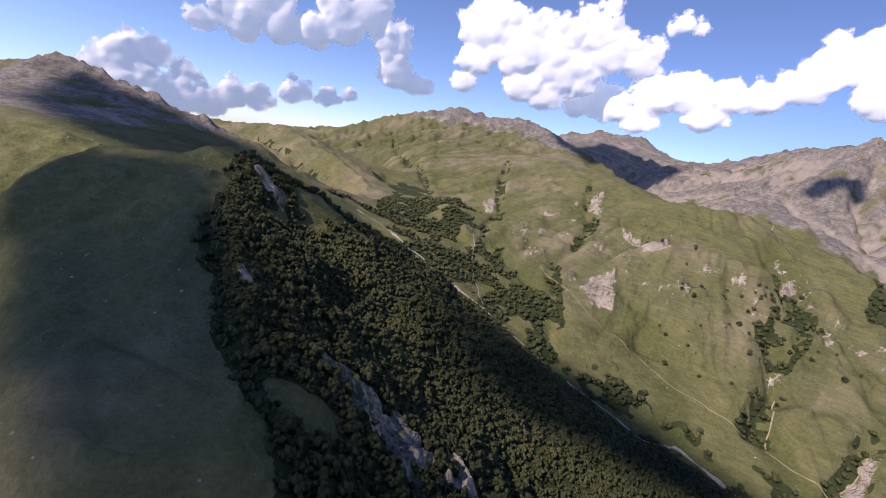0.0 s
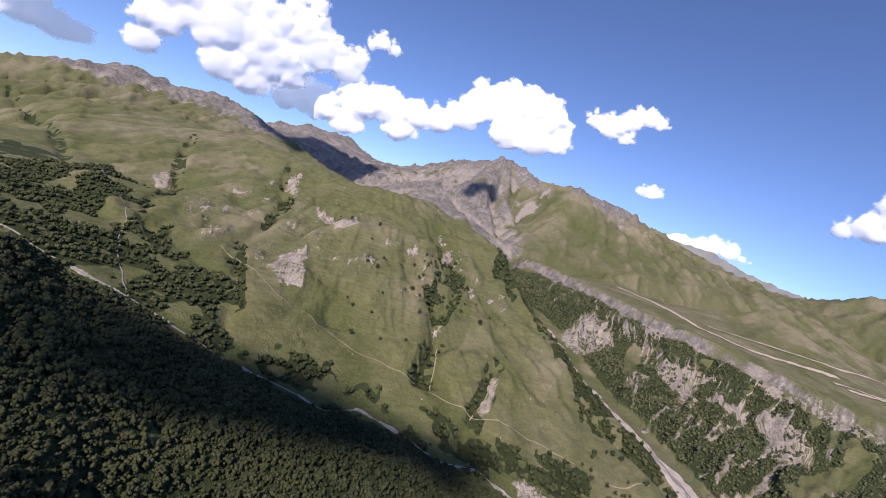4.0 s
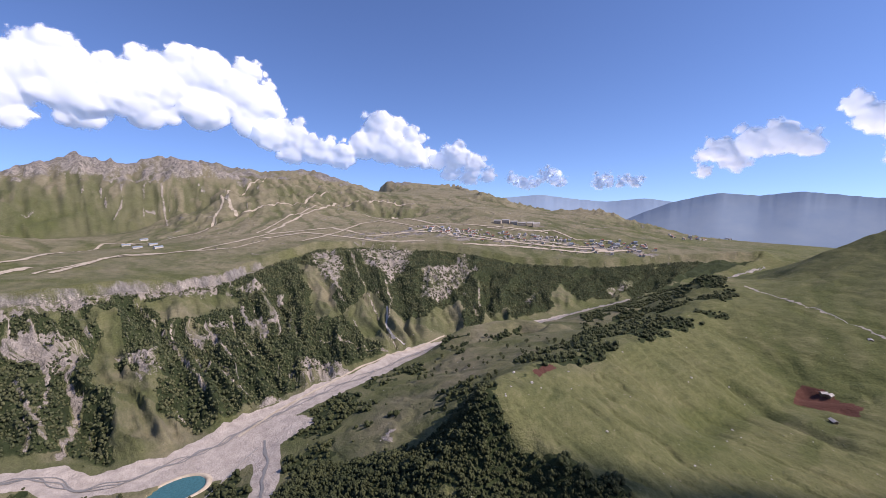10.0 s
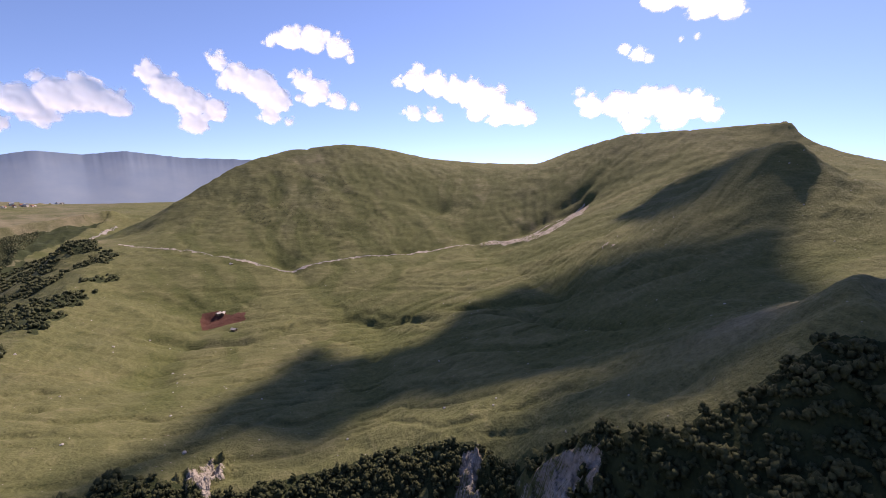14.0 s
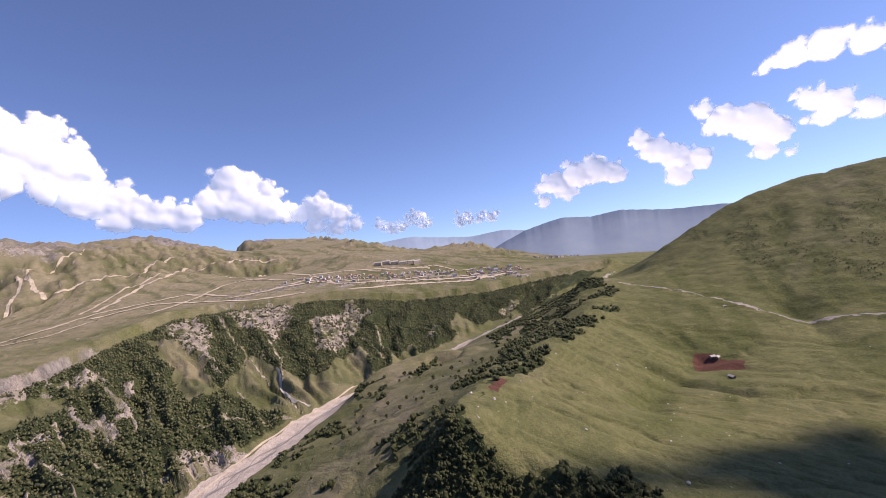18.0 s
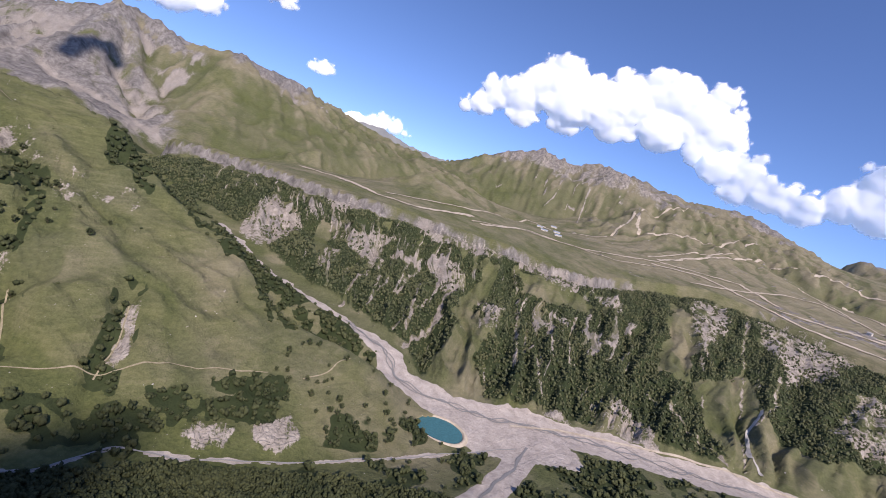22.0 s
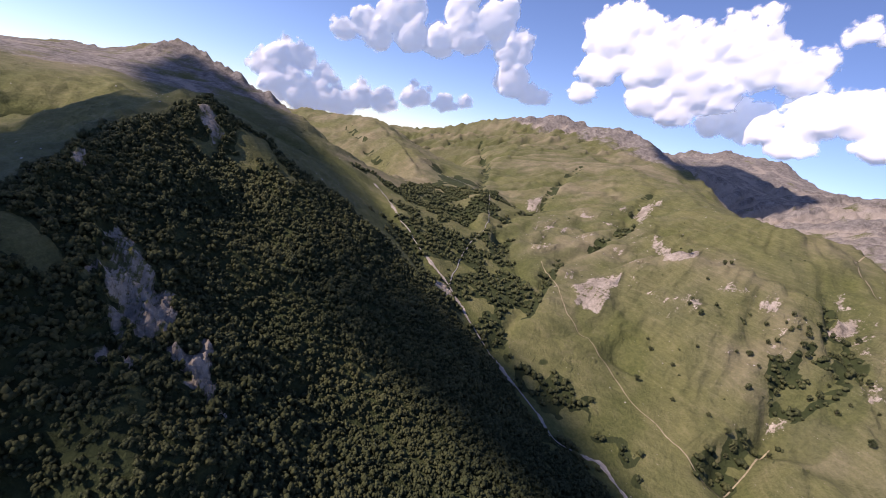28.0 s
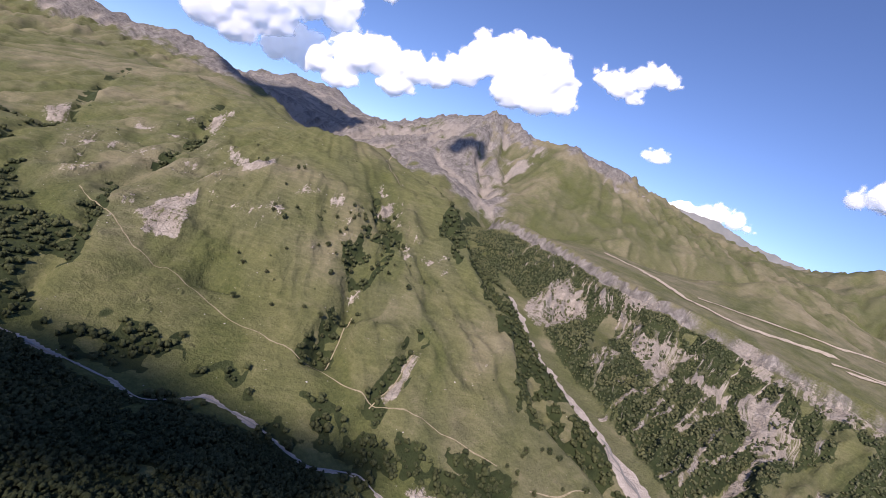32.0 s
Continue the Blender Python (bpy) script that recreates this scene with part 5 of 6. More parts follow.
LEAVES = make_leaves("broad_leaves", (0.026, 0.038, 0.018), (0.100, 0.118, 0.055))
# Leaf colour lifted for the canyon wall, to stand for haze before it.
HAZED_LEAVES = make_leaves("hazed_leaves", (0.042, 0.058, 0.030), (0.140, 0.156, 0.080))
BARK = plain("bark", (0.05, 0.04, 0.03), (0.13, 0.10, 0.08), 3.0, 0.9)
EARTH_ROAD = plain("pale_earth_road", (0.34, 0.29, 0.22), (0.52, 0.46, 0.37), 0.12, 0.95)
TRAIL_DUST = plain("trodden_earth", (0.20, 0.175, 0.11), (0.34, 0.30, 0.21), 0.3, 0.95)
STONE = plain("pale_stone", (0.28, 0.27, 0.25), (0.50, 0.48, 0.45), 0.8, 0.9)
PLASTER = plain("pale_plaster", (0.46, 0.42, 0.36), (0.70, 0.65, 0.57), 0.3, 0.85)
PLASTER_TAN = plain("tan_plaster", (0.36, 0.30, 0.23), (0.52, 0.45, 0.36), 0.3, 0.85)
ROOF_RED = plain("rusty_red_roof", (0.22, 0.08, 0.05), (0.34, 0.15, 0.10), 0.5, 0.6)
ROOF_GREY = plain("grey_metal_roof", (0.30, 0.285, 0.27), (0.50, 0.48, 0.46), 0.5, 0.8)
ROOF_BLUE = plain("blue_metal_roof", (0.20, 0.25, 0.32), (0.30, 0.35, 0.42), 0.5, 0.75)
TIMBER = plain("weathered_timber", (0.12, 0.09, 0.06), (0.24, 0.19, 0.14), 1.5, 0.85)
GLASS_DARK = plain("dark_window_glass", (0.03, 0.035, 0.045), (0.06, 0.07, 0.08), 0.4, 0.15)


def make_water(name, colour, rough, scale, strength):
    m, nt, b = material(name)
    n = noise_tex(nt, scale, 3, 0.6, place(nt))
    nt.links.new(ramp(nt, n, [(0.3, tuple(0.8 * c for c in colour)), (0.7, tuple(1.15 * c for c in colour))]), b.inputs["Base Color"])
    b.inputs["Roughness"].default_value = rough
    b.inputs["Specular IOR Level"].default_value = 0.5
    nt.links.new(bump(nt, n, strength, 0.3), b.inputs["Normal"])
    return m


LAKE_WATER = make_water("turquoise_water", (0.045, 0.140, 0.155), 0.12, 0.6, 0.15)
RIVER_WATER = make_water("grey_river_water", (0.21, 0.205, 0.195), 0.45, 0.8, 0.4)
WHITE_WATER = make_water("white_stream_water", (0.27, 0.265, 0.25), 0.7, 1.2, 0.6)


def thing(name, label, category, x, y, z, turn=0.0, group="", kind=""):
    ob = new(name)
    ob.matrix_world = pose(x, y, z, 0, 0, turn)
    ob.empty_display_size = 0.5
    return tagged(ob, label, category, group, kind)


def part(name, me, parent, label=""):
    ob = new(name, me)
    ob.parent = parent
    return tagged(ob, label) if label else ob


def from_bm(name, bm, mat, smooth=False):
    me = bpy.data.meshes.new(name)
    bm.to_mesh(me)
    bm.free()
    me.materials.append(mat)
    if smooth:
        me.polygons.foreach_set("use_smooth", [True] * len(me.polygons))
    return me


def box(bm, x0, y0, z0, x1, y1, z1):
    v = [bm.verts.new((x, y, z)) for z in (z0, z1) for x, y in ((x0, y0), (x1, y0), (x1, y1), (x0, y1))]
    for f in ((3, 2, 1, 0), (4, 5, 6, 7), (0, 1, 5, 4), (1, 2, 6, 5), (2, 3, 7, 6), (3, 0, 4, 7)):
        bm.faces.new([v[k] for k in f])


# ---- water and ways ----
def ribbon(points, width, lift, sway=0.0, seed=1, step=6.0, ragged=0.0):
    """Corners and faces of a strip laid on the ground along a line of the plan."""
    pts = along([(*p[:2], 0.0) for p in points], step)[:, :2]
    for _ in range(3):
        pts[1:-1] = 0.25 * pts[:-2] + 0.5 * pts[1:-1] + 0.25 * pts[2:]
    d = np.gradient(pts, axis=0)
    d /= np.maximum(np.linalg.norm(d, axis=1, keepdims=True), 1e-6)
    side = np.stack([-d[:, 1], d[:, 0]], -1)
    s = np.arange(len(pts)) * step
    pts = pts + side * (sway * (lattice_noise(s / 55, s * 0 + seed, 7) + 0.5 * lattice_noise(s / 21, s * 0 + seed, 8)))[:, None]
    half = width / 2 * (1 + ragged * lattice_noise(s / 19, s * 0 + seed, 9))
    cols = [pts + side * (half * k)[:, None] for k in (-1, -0.33, 0.33, 1)]
    co = np.concatenate([np.c_[c, ground_z(c[:, 0], c[:, 1]) + lift] for c in cols])
    n = len(pts)
    i = np.arange(n - 1)
    quads = np.concatenate([np.stack([k * n + i, k * n + i + 1, (k + 1) * n + i + 1, (k + 1) * n + i], -1)[:, ::-1] for k in range(3)])
    return co, quads


def lay(name, points, width, mat, label, category, lift=0.6, **more):
    co, quads = ribbon(points, width, lift, **more)
    return tagged(new(name, mesh_from(name, co, quads, [mat])), label, category, kind="structure")


lay("road_1", HIGHWAY, 19, EARTH_ROAD, "pale dusty highway under repair on the plateau", "road", lift=1.5, ragged=0.4)
lay("road_2", VALLEY_ROAD, 10, EARTH_ROAD, "pale gravel road across the green plateau", "road", lift=1.6, ragged=0.3)
lay("road_3", EDGE_ROAD, 8, EARTH_ROAD, "dirt road near the canyon rim", "road", lift=1.4, ragged=0.3)
lay("road_4", TERRACE_ROAD, 15, EARTH_ROAD, "terraced earth road cut into the slope", "road", lift=1.8, ragged=0.5)
lay("road_5", TERRACE_ROAD_HIGH, 10, EARTH_ROAD, "bare terraced track on the upper slope", "road", lift=2.0, ragged=0.5)
lay("road_6", HILL_TRACK, 9, EARTH_ROAD, "bare track climbing a grassy slope", "road", lift=2.0, ragged=0.5)
lay("road_7", HILL_TRACK_HIGH, 9, EARTH_ROAD, "bare track across a grassy slope", "road", lift=2.0, ragged=0.5)
lay("road_8", TOWN_ROAD, 12, EARTH_ROAD, "pale road through the mountain town", "road", lift=1.6, ragged=0.6)
lay("road_9", TOWN_ROAD_HIGH, 10, EARTH_ROAD, "pale earth road above the mountain town", "road", lift=1.6, ragged=0.6)
lay("road_10", VALLEY_TRACK, 3.2, EARTH_ROAD, "pale track on the gravel beside the river", "road", lift=0.7)
for k, line in enumerate((TRACK_A, TRACK_B, TRACK_C, TRACK_D, TRACK_E, TRACK_F)):
    lay("road_%d" % (11 + k), line, 13 if k < 3 else 17, EARTH_ROAD, "pale bare earth track over the dry plateau", "road", lift=1.7, sway=7, seed=51 + k, ragged=0.7)
for k, (line, wide) in enumerate(((TRAIL, 1.1), (TRAIL_UP, 1.2), (TRAIL_MID, 1.2), (TRAIL_LAKE, 1.2), (TRAIL_TOP, 1.8))):
    lay("path_%d" % (k + 1), line, wide, TRAIL_DUST, "narrow trodden path over the grassy slope", "path", lift=0.5, sway=2.0, seed=k, step=3.0, ragged=0.5)
for k in range(3):
    lay("river_%d" % (k + 1), LINES["river"][3:], 2.2 - 0.5 * k, RIVER_WATER, "shallow grey river braided over pale gravel", "river", lift=0.5 + 0.05 * k, sway=13, seed=11 + 3 * k, ragged=0.6)
lay("stream_1", LINES["stream"], 1.5, WHITE_WATER, "white mountain stream in a wooded gorge", "stream", lift=0.5, sway=2.5, seed=23, step=4.0, ragged=0.7)
lay("stream_2", LOW_STREAM, 3.0, RIVER_WATER, "thin grey stream on a gravel fan", "stream", lift=0.5, sway=5, seed=27, step=4.0, ragged=0.6)
lay("stream_3", LINES["bowlstream"], 1.5, WHITE_WATER, "pale stream winding through the meadow", "stream", lift=0.6, sway=4, seed=29, step=4.0, ragged=0.6)
lay("stream_4", LINES["gorge"], 1.3, WHITE_WATER, "white stream in a narrow gorge", "stream", lift=0.6, sway=3, seed=31, step=4.0, ragged=0.6)
lay("stream_5", SIDE_STREAM, 4.0, STONE, "pale dry stream bed at the foot of the canyon", "stream", lift=0.7, sway=3, seed=37, step=4.0, ragged=0.6)


def lake():
    c = np.array(LAKE, float)
    mid = c.mean(0)
    fine = []
    for k in range(len(c)):
        p = [c[(k + q) % len(c)] for q in (-1, 0, 1, 2)]
        for u in np.linspace(0, 1, 8, endpoint=False):
            fine.append(0.5 * (2 * p[1] + (p[2] - p[0]) * u + (2 * p[0] - 5 * p[1] + 4 * p[2] - p[3]) * u * u + (3 * p[1] - p[0] - 3 * p[2] + p[3]) * u ** 3))
    rim = np.array(fine)
    n = len(rim)
    co = np.concatenate([np.c_[mid + (rim - mid) * k, np.full(n, -317.2)] for k in (0.02, 0.5, 1.03)])
    i, j = np.arange(n), (np.arange(n) + 1) % n
    quads = np.concatenate([np.stack([k * n + i, k * n + j, (k + 1) * n + j, (k + 1) * n + i], -1)[:, ::-1] for k in range(2)])
    tagged(new("lake", mesh_from("lake", co, quads, [LAKE_WATER])), "small turquoise lake beside the gravel river bed", "lake", kind="structure")
    bank = []
    for k, z in ((1.02, -318.5), (1.06, -316.0), (1.16, -315.6), (1.34, -319.5)):
        bank.append(np.c_[mid + (rim - mid) * k, np.full(n, z)])
    co = np.concatenate(bank)
    quads = np.concatenate([np.stack([k * n + i, k * n + j, (k + 1) * n + j, (k + 1) * n + i], -1)[:, ::-1] for k in range(3)])
    tagged(new("lake_bank", mesh_from("lake_bank", co, quads, [EARTH_ROAD])), "low pale earth bank round the lake", "bank", kind="structure")


lake()

# ---- woods ----
PHI = (1 + 5 ** 0.5) / 2
ICO_V = np.array([(-1, PHI, 0), (1, PHI, 0), (-1, -PHI, 0), (1, -PHI, 0), (0, -1, PHI), (0, 1, PHI), (0, -1, -PHI), (0, 1, -PHI),
                  (PHI, 0, -1), (PHI, 0, 1), (-PHI, 0, -1), (-PHI, 0, 1)]) / math.hypot(1, PHI)
ICO_F = np.array([(0, 11, 5), (0, 5, 1), (0, 1, 7), (0, 7, 10), (0, 10, 11), (1, 5, 9), (5, 11, 4), (11, 10, 2), (10, 7, 6), (7, 1, 8),
                  (3, 9, 4), (3, 4, 2), (3, 2, 6), (3, 6, 8), (3, 8, 9), (4, 9, 5), (2, 4, 11), (6, 2, 10), (8, 6, 7), (9, 8, 1)])
OCT_V = np.array([(1, 0, 0), (-1, 0, 0), (0, 1, 0), (0, -1, 0), (0, 0, 1), (0, 0, -1)], float)
OCT_F = np.array([(0, 2, 4), (2, 1, 4), (1, 3, 4), (3, 0, 4), (2, 0, 5), (1, 2, 5), (3, 1, 5), (0, 3, 5)])
rng = np.random.default_rng(7)


def crown_shape(lumps, spread_out, least, most):
    """A crown one metre in radius: a heap of uneven leaf clumps, more of them high up."""
    vs, fs = [], []
    for k in range(lumps):
        a, h = rng.uniform(0, 2 * math.pi), 0.2 + 0.92 * math.sqrt(rng.uniform(0, 1))
        out = spread_out * math.sqrt(rng.uniform(0.05, 1.0)) * math.sqrt(max(0.08, 1.25 - ((h - 0.5) / 0.78) ** 2))
        size = rng.uniform(least, most)
        v = OCT_V * size * rng.uniform(0.7, 1.3, (6, 1)) * (1, 1, rng.uniform(0.75, 1.15))
        turn = Euler([rng.uniform(-0.7, 0.7), rng.uniform(-0.7, 0.7), rng.uniform(0, 6.3)]).to_matrix()
        vs.append(v @ np.array(turn).T + (out * math.cos(a), out * math.sin(a), h))
        fs.append(OCT_F + 6 * k)
    return np.concatenate(vs), np.concatenate(fs)


NEAR_SHAPES = [crown_shape(11, 0.8, 0.34, 0.58) for _ in range(8)]
FAR_SHAPES = [crown_shape(5, 0.62, 0.52, 0.8) for _ in range(6)]
WALL_SHAPES = [crown_shape(2, 0.4, 0.7, 1.0) for _ in range(6)]


def woods(name, x, y, radius, shapes, label, sink=0.15, mat=LEAVES, category="forest"):
    """Many crowns in one mesh, each set on the ground."""
    vs, fs, at = [], [], 0
    z = ground_z(x, y)
    kind = rng.integers(0, len(shapes), len(x))
    for k, (v, f) in enumerate(shapes):
        m = np.nonzero(kind == k)[0]
        if not len(m):
            continue
        turn = rng.uniform(0, 2 * math.pi, len(m))
        c, s, r = np.cos(turn)[:, None], np.sin(turn)[:, None], radius[m][:, None]
        px = (v[:, 0] * c - v[:, 1] * s) * r + x[m][:, None]
        py = (v[:, 0] * s + v[:, 1] * c) * r + y[m][:, None]
        pz = (v[:, 2] - sink) * r * rng.uniform(0.95, 1.45, (len(m), 1)) + z[m][:, None]
        vs.append(np.stack([px, py, pz], -1).reshape(-1, 3))
        fs.append((f[None] + at + (np.arange(len(m)) * len(v))[:, None, None]).reshape(-1, 3))
        at += len(m) * len(v)
    me = mesh_from(name, np.concatenate(vs), np.concatenate(fs), [mat], smooth=True)
    return tagged(new(name, me), label, category, kind="stuff")


def cover_at(mask, x, y):
    r, a = np.hypot(x - CENTRE[0], y - CENTRE[1]), np.arctan2(x - CENTRE[0], y - CENTRE[1]) % (2 * math.pi)
    i = np.rint(np.interp(r, ring_r, np.arange(RINGS))).astype(int)
    return mask[i, np.rint(a / (2 * math.pi) * SPOKES).astype(int) % SPOKES]


def scatter(x0, y0, x1, y1, gap):
    gx, gy = np.meshgrid(np.arange(x0, x1, gap), np.arange(y0, y1, gap))
    gx, gy = gx.ravel() + rng.uniform(-0.5, 0.5, gx.size) * gap, gy.ravel() + rng.uniform(-0.5, 0.5, gy.size) * gap
    return gx, gy


def plant():
    x, y = scatter(-220, -200, 480, 430, 3.5)
    keep = (cover_at(wood_m, x, y) > 0.5) & inside(x, y, NEAR_WOOD) & (rng.uniform(0, 1, len(x)) < 0.93)
    x, y = x[keep], y[keep]
    size = (1.5 + 1.9 * rng.uniform(0, 1, len(x)) ** 1.5) * (1 + 0.25 * fbm(x, y, 60, 2, 5))
    woods("forest", x, y, size, NEAR_SHAPES, "dense dark green broadleaf forest on a steep shaded slope")
    x, y = scatter(-250, -1300, 900, 900, 6.5)
    keep = (cover_at(wood_m, x, y) > 0.5) & ~inside(x, y, NEAR_WOOD) & (rng.uniform(0, 1, len(x)) < 0.85) & (~inside(x, y, WALL))
    x, y = x[keep], y[keep]
    woods("riverside_wood", x, y, rng.uniform(1.6, 3.8, len(x)), FAR_SHAPES, "dark green riverside and gorge woodland")
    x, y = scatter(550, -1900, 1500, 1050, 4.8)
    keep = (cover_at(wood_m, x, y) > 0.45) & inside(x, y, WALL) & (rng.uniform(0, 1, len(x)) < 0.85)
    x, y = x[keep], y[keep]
    woods("canyon_scrub", x, y, 1.3 + 2.2 * rng.uniform(0, 1, len(x)) ** 2, WALL_SHAPES, "dark green scrub woodland between bare gullies on the canyon wall", mat=HAZED_LEAVES)
    x, y = scatter(-300, -700, 900, 1000, 21)
    keep = (cover_at(wood_m, x, y) < 0.2) & (cover_at(gravel_m, x, y) < 0.2) & (rng.uniform(0, 1, len(x)) < 0.16) & (fbm(x, y, 150, 2, 15) > 0.0) & ((x > 380) | (y > 350))
    x, y = x[keep], y[keep]
    woods("scattered_shrubs", x, y, rng.uniform(0.6, 1.7, len(x)), FAR_SHAPES, "low dark shrubs scattered over the meadows", sink=0.3)
    x, y = scatter(-700, -1300, 200, -600, 4.6)
    keep = inside(x, y, HEATH) & (fbm(x, y, 60, 4, 19) + 0.5 * fbm(x, y, 14, 2, 20) > 0.12) & (rng.uniform(0, 1, len(x)) < 0.75)
    x, y = x[keep], y[keep]
    woods("heath_shrubs", x, y, rng.uniform(0.5, 1.5, len(x)), WALL_SHAPES, "low dark heath shrubs on the round grassy hill", sink=0.4, category="shrubs")
    rock_shapes = [(ICO_V * rng.uniform(0.65, 1.2, (12, 1)) * (1, 1, 0.7), ICO_F) for _ in range(4)]
    x, y = scatter(-500, -700, 900, 1100, 14)
    rocky = 0.5 * (cover_at(bare_m, x, y) > 0.2) + 0.45 * (cover_at(rock_m, x, y) > 0.3) + 0.16 * (fbm(x, y, 110, 3, 25) > 0.1) + 0.04
    keep = (cover_at(wood_m, x, y) < 0.3) & (cover_at(gravel_m, x, y) < 0.5) & (rng.uniform(0, 1, len(x)) < rocky) & ~inside(x, y, LAKE)
    x, y = x[keep], y[keep]
    woods("scattered_stones", x, y, 0.35 + 0.9 * rng.uniform(0, 1, len(x)) ** 3, rock_shapes, "pale stones and rock chunks lying over the grassy slopes", 0.1, STONE, "stones")


plant()


def tree_parts(height, seed):
    """Meshes of one lone tree: a tapered trunk with limbs, and a crown of leaf clumps."""
    r = random.Random(seed)
    bm = bmesh.new()

    def limb(a, b, ra, rb):
        d = Vector(b) - Vector(a)
        m = Matrix.Translation((Vector(a) + Vector(b)) / 2) @ d.to_track_quat("Z", "Y").to_matrix().to_4x4()
        bmesh.ops.create_cone(bm, cap_ends=True, segments=7, radius1=ra, radius2=rb, depth=d.length, matrix=m)

    top = (0.1 * height * r.uniform(-0.3, 0.3), 0.1 * height * r.uniform(-0.3, 0.3), 0.7 * height)
    limb((0, 0, -0.6), top, 0.05 * height, 0.018 * height)
    for k in range(5):
        a, h = k * 1.3 + r.random(), height * r.uniform(0.25, 0.55)
        limb((0, 0, h), (math.cos(a) * 0.28 * height, math.sin(a) * 0.28 * height, h + 0.2 * height), 0.02 * height, 0.008 * height)
    trunk = from_bm("trunk", bm, BARK)
    vs, fs = [], []
    for k in range(38):
        a, h = r.uniform(0, 2 * math.pi), r.uniform(0.22, 0.95)
        out = height * 0.42 * math.sin(math.pi * min(1, (h - 0.05) * 0.95)) * math.sqrt(r.random())
        v = ICO_V * height * r.uniform(0.06, 0.13) * np.array([r.uniform(0.7, 1.3) for _ in range(12)])[:, None]
        vs.append(v + (out * math.cos(a), out * math.sin(a), h * height))
        fs.append(ICO_F + 12 * k)
    crown = mesh_from("crown", np.concatenate(vs), np.concatenate(fs), [LEAVES], smooth=False)
    return trunk, crown


TREES = [tree_parts(h, k) for k, h in enumerate((6.0, 7.5, 5.0, 4.2))]


def lone_trees():
    for where, label, group in ((BUSHES_LAKE, "small green tree on the grass near the lake", "trees by the lake"),
                                (BUSHES_HILL, "dark green bush on the grassy hillside", "bushes on the hill"),
                                (BUSHES_EAST, "round green bush on the valley meadow", "bushes in the valley")):
        r = random.Random(len(where))
        spots = list(where) + [(x + r.gauss(0, 22), y + r.gauss(0, 22)) for x, y in where for _ in range(2)]
        spots = [p for p in spots if cover_at(gravel_m, np.array([p[0]]), np.array([p[1]]))[0] < 0.3 and not inside(p[0], p[1], LAKE)]
        for k, (x, y) in enumerate(spots):
            trunk, crown = TREES[(k * 7 + len(where)) % len(TREES)]
            t = thing("tree", label, "tree", x, y, float(ground_z(x, y)), turn=k * 67.0, group=group)
            part("trunk", trunk, t)
            part("crown", crown, t)


lone_trees()


# ---- boulders ----
def boulder_mesh(seed):
    r = random.Random(seed)
    bm = bmesh.new()
    bmesh.ops.create_icosphere(bm, subdivisions=2, radius=1.0)
    for v in bm.verts:
        v.co *= 0.8 + 0.5 * noise.noise(v.co * 1.3 + Vector((seed * 3.1, 0, 0)))
        v.co.z *= 0.7
    return from_bm("boulder", bm, STONE)


BOULDER_SHAPES = [boulder_mesh(k) for k in range(4)]
for k, (x, y) in enumerate(BOULDERS):
    ob = tagged(new("boulder", BOULDER_SHAPES[k % 4]), "pale weathered boulder lying on the meadow", "boulder", "boulders on the meadow")
    ob.matrix_world = pose(x, y, float(ground_z(x, y)) + 0.2, 0, 0, k * 50) @ Matrix.Scale(0.9 + 0.5 * (k % 3), 4)


# ---- houses ----
def house_meshes(wide, deep, high, rise, wall_mat, roof_mat, storeys):
    """Meshes of a house: walls, a gabled roof with eaves, its windows and a door."""
    bm = bmesh.new()
    box(bm, -wide / 2, -deep / 2, -1.5, wide / 2, deep / 2, high)
    for sx in (-1, 1):
        a = [bm.verts.new((sx * wide / 2, -deep / 2, high)), bm.verts.new((sx * wide / 2, deep / 2, high)), bm.verts.new((sx * wide / 2, 0, high + rise))]
        bm.faces.new(a if sx > 0 else a[::-1])
    walls = from_bm("wall", bm, wall_mat)
    bm = bmesh.new()
    e, th = 0.7, 0.35
    ridge, eave = high + rise, high - rise * e / (deep / 2)
    prof = [(-deep / 2 - e, eave), (0, ridge), (deep / 2 + e, eave), (deep / 2 + e, eave + th), (0, ridge + th), (-deep / 2 - e, eave + th)]
    ends = [[bm.verts.new((sx * (wide / 2 + e), y, z)) for y, z in prof] for sx in (-1, 1)]
    for k in range(6):
        q = (k + 1) % 6
        bm.faces.new((ends[0][k], ends[0][q], ends[1][q], ends[1][k]))
    for s in ends:
        bm.faces.new((s[0], s[1], s[4], s[5]))
        bm.faces.new((s[1], s[2], s[3], s[4]))
    roof = from_bm("roof", bm, roof_mat)
    bm = bmesh.new()
    box(bm, -0.6, -0.06, -0.7, 0.6, 0.06, 0.7)
    window = from_bm("window", bm, GLASS_DARK)
    bm = bmesh.new()
    box(bm, -0.55, -0.06, 0.0, 0.55, 0.06, 2.1)
    door = from_bm("door", bm, TIMBER)
    spots = []
    for s in range(storeys):
        n = max(2, int(wide / 3.2))
        for k in range(n):
            x = (k + 0.5) / n * wide - wide / 2
            for side in (-1, 1):
                if not (s == 0 and k == n // 2 and side < 0):
                    spots.append((x, side * (deep / 2 + 0.02), 1.5 + 2.9 * s))
    return walls, roof, window, door, spots, wide / max(2, int(wide / 3.2)) * (max(2, int(wide / 3.2)) // 2 + 0.5) - wide / 2, deep


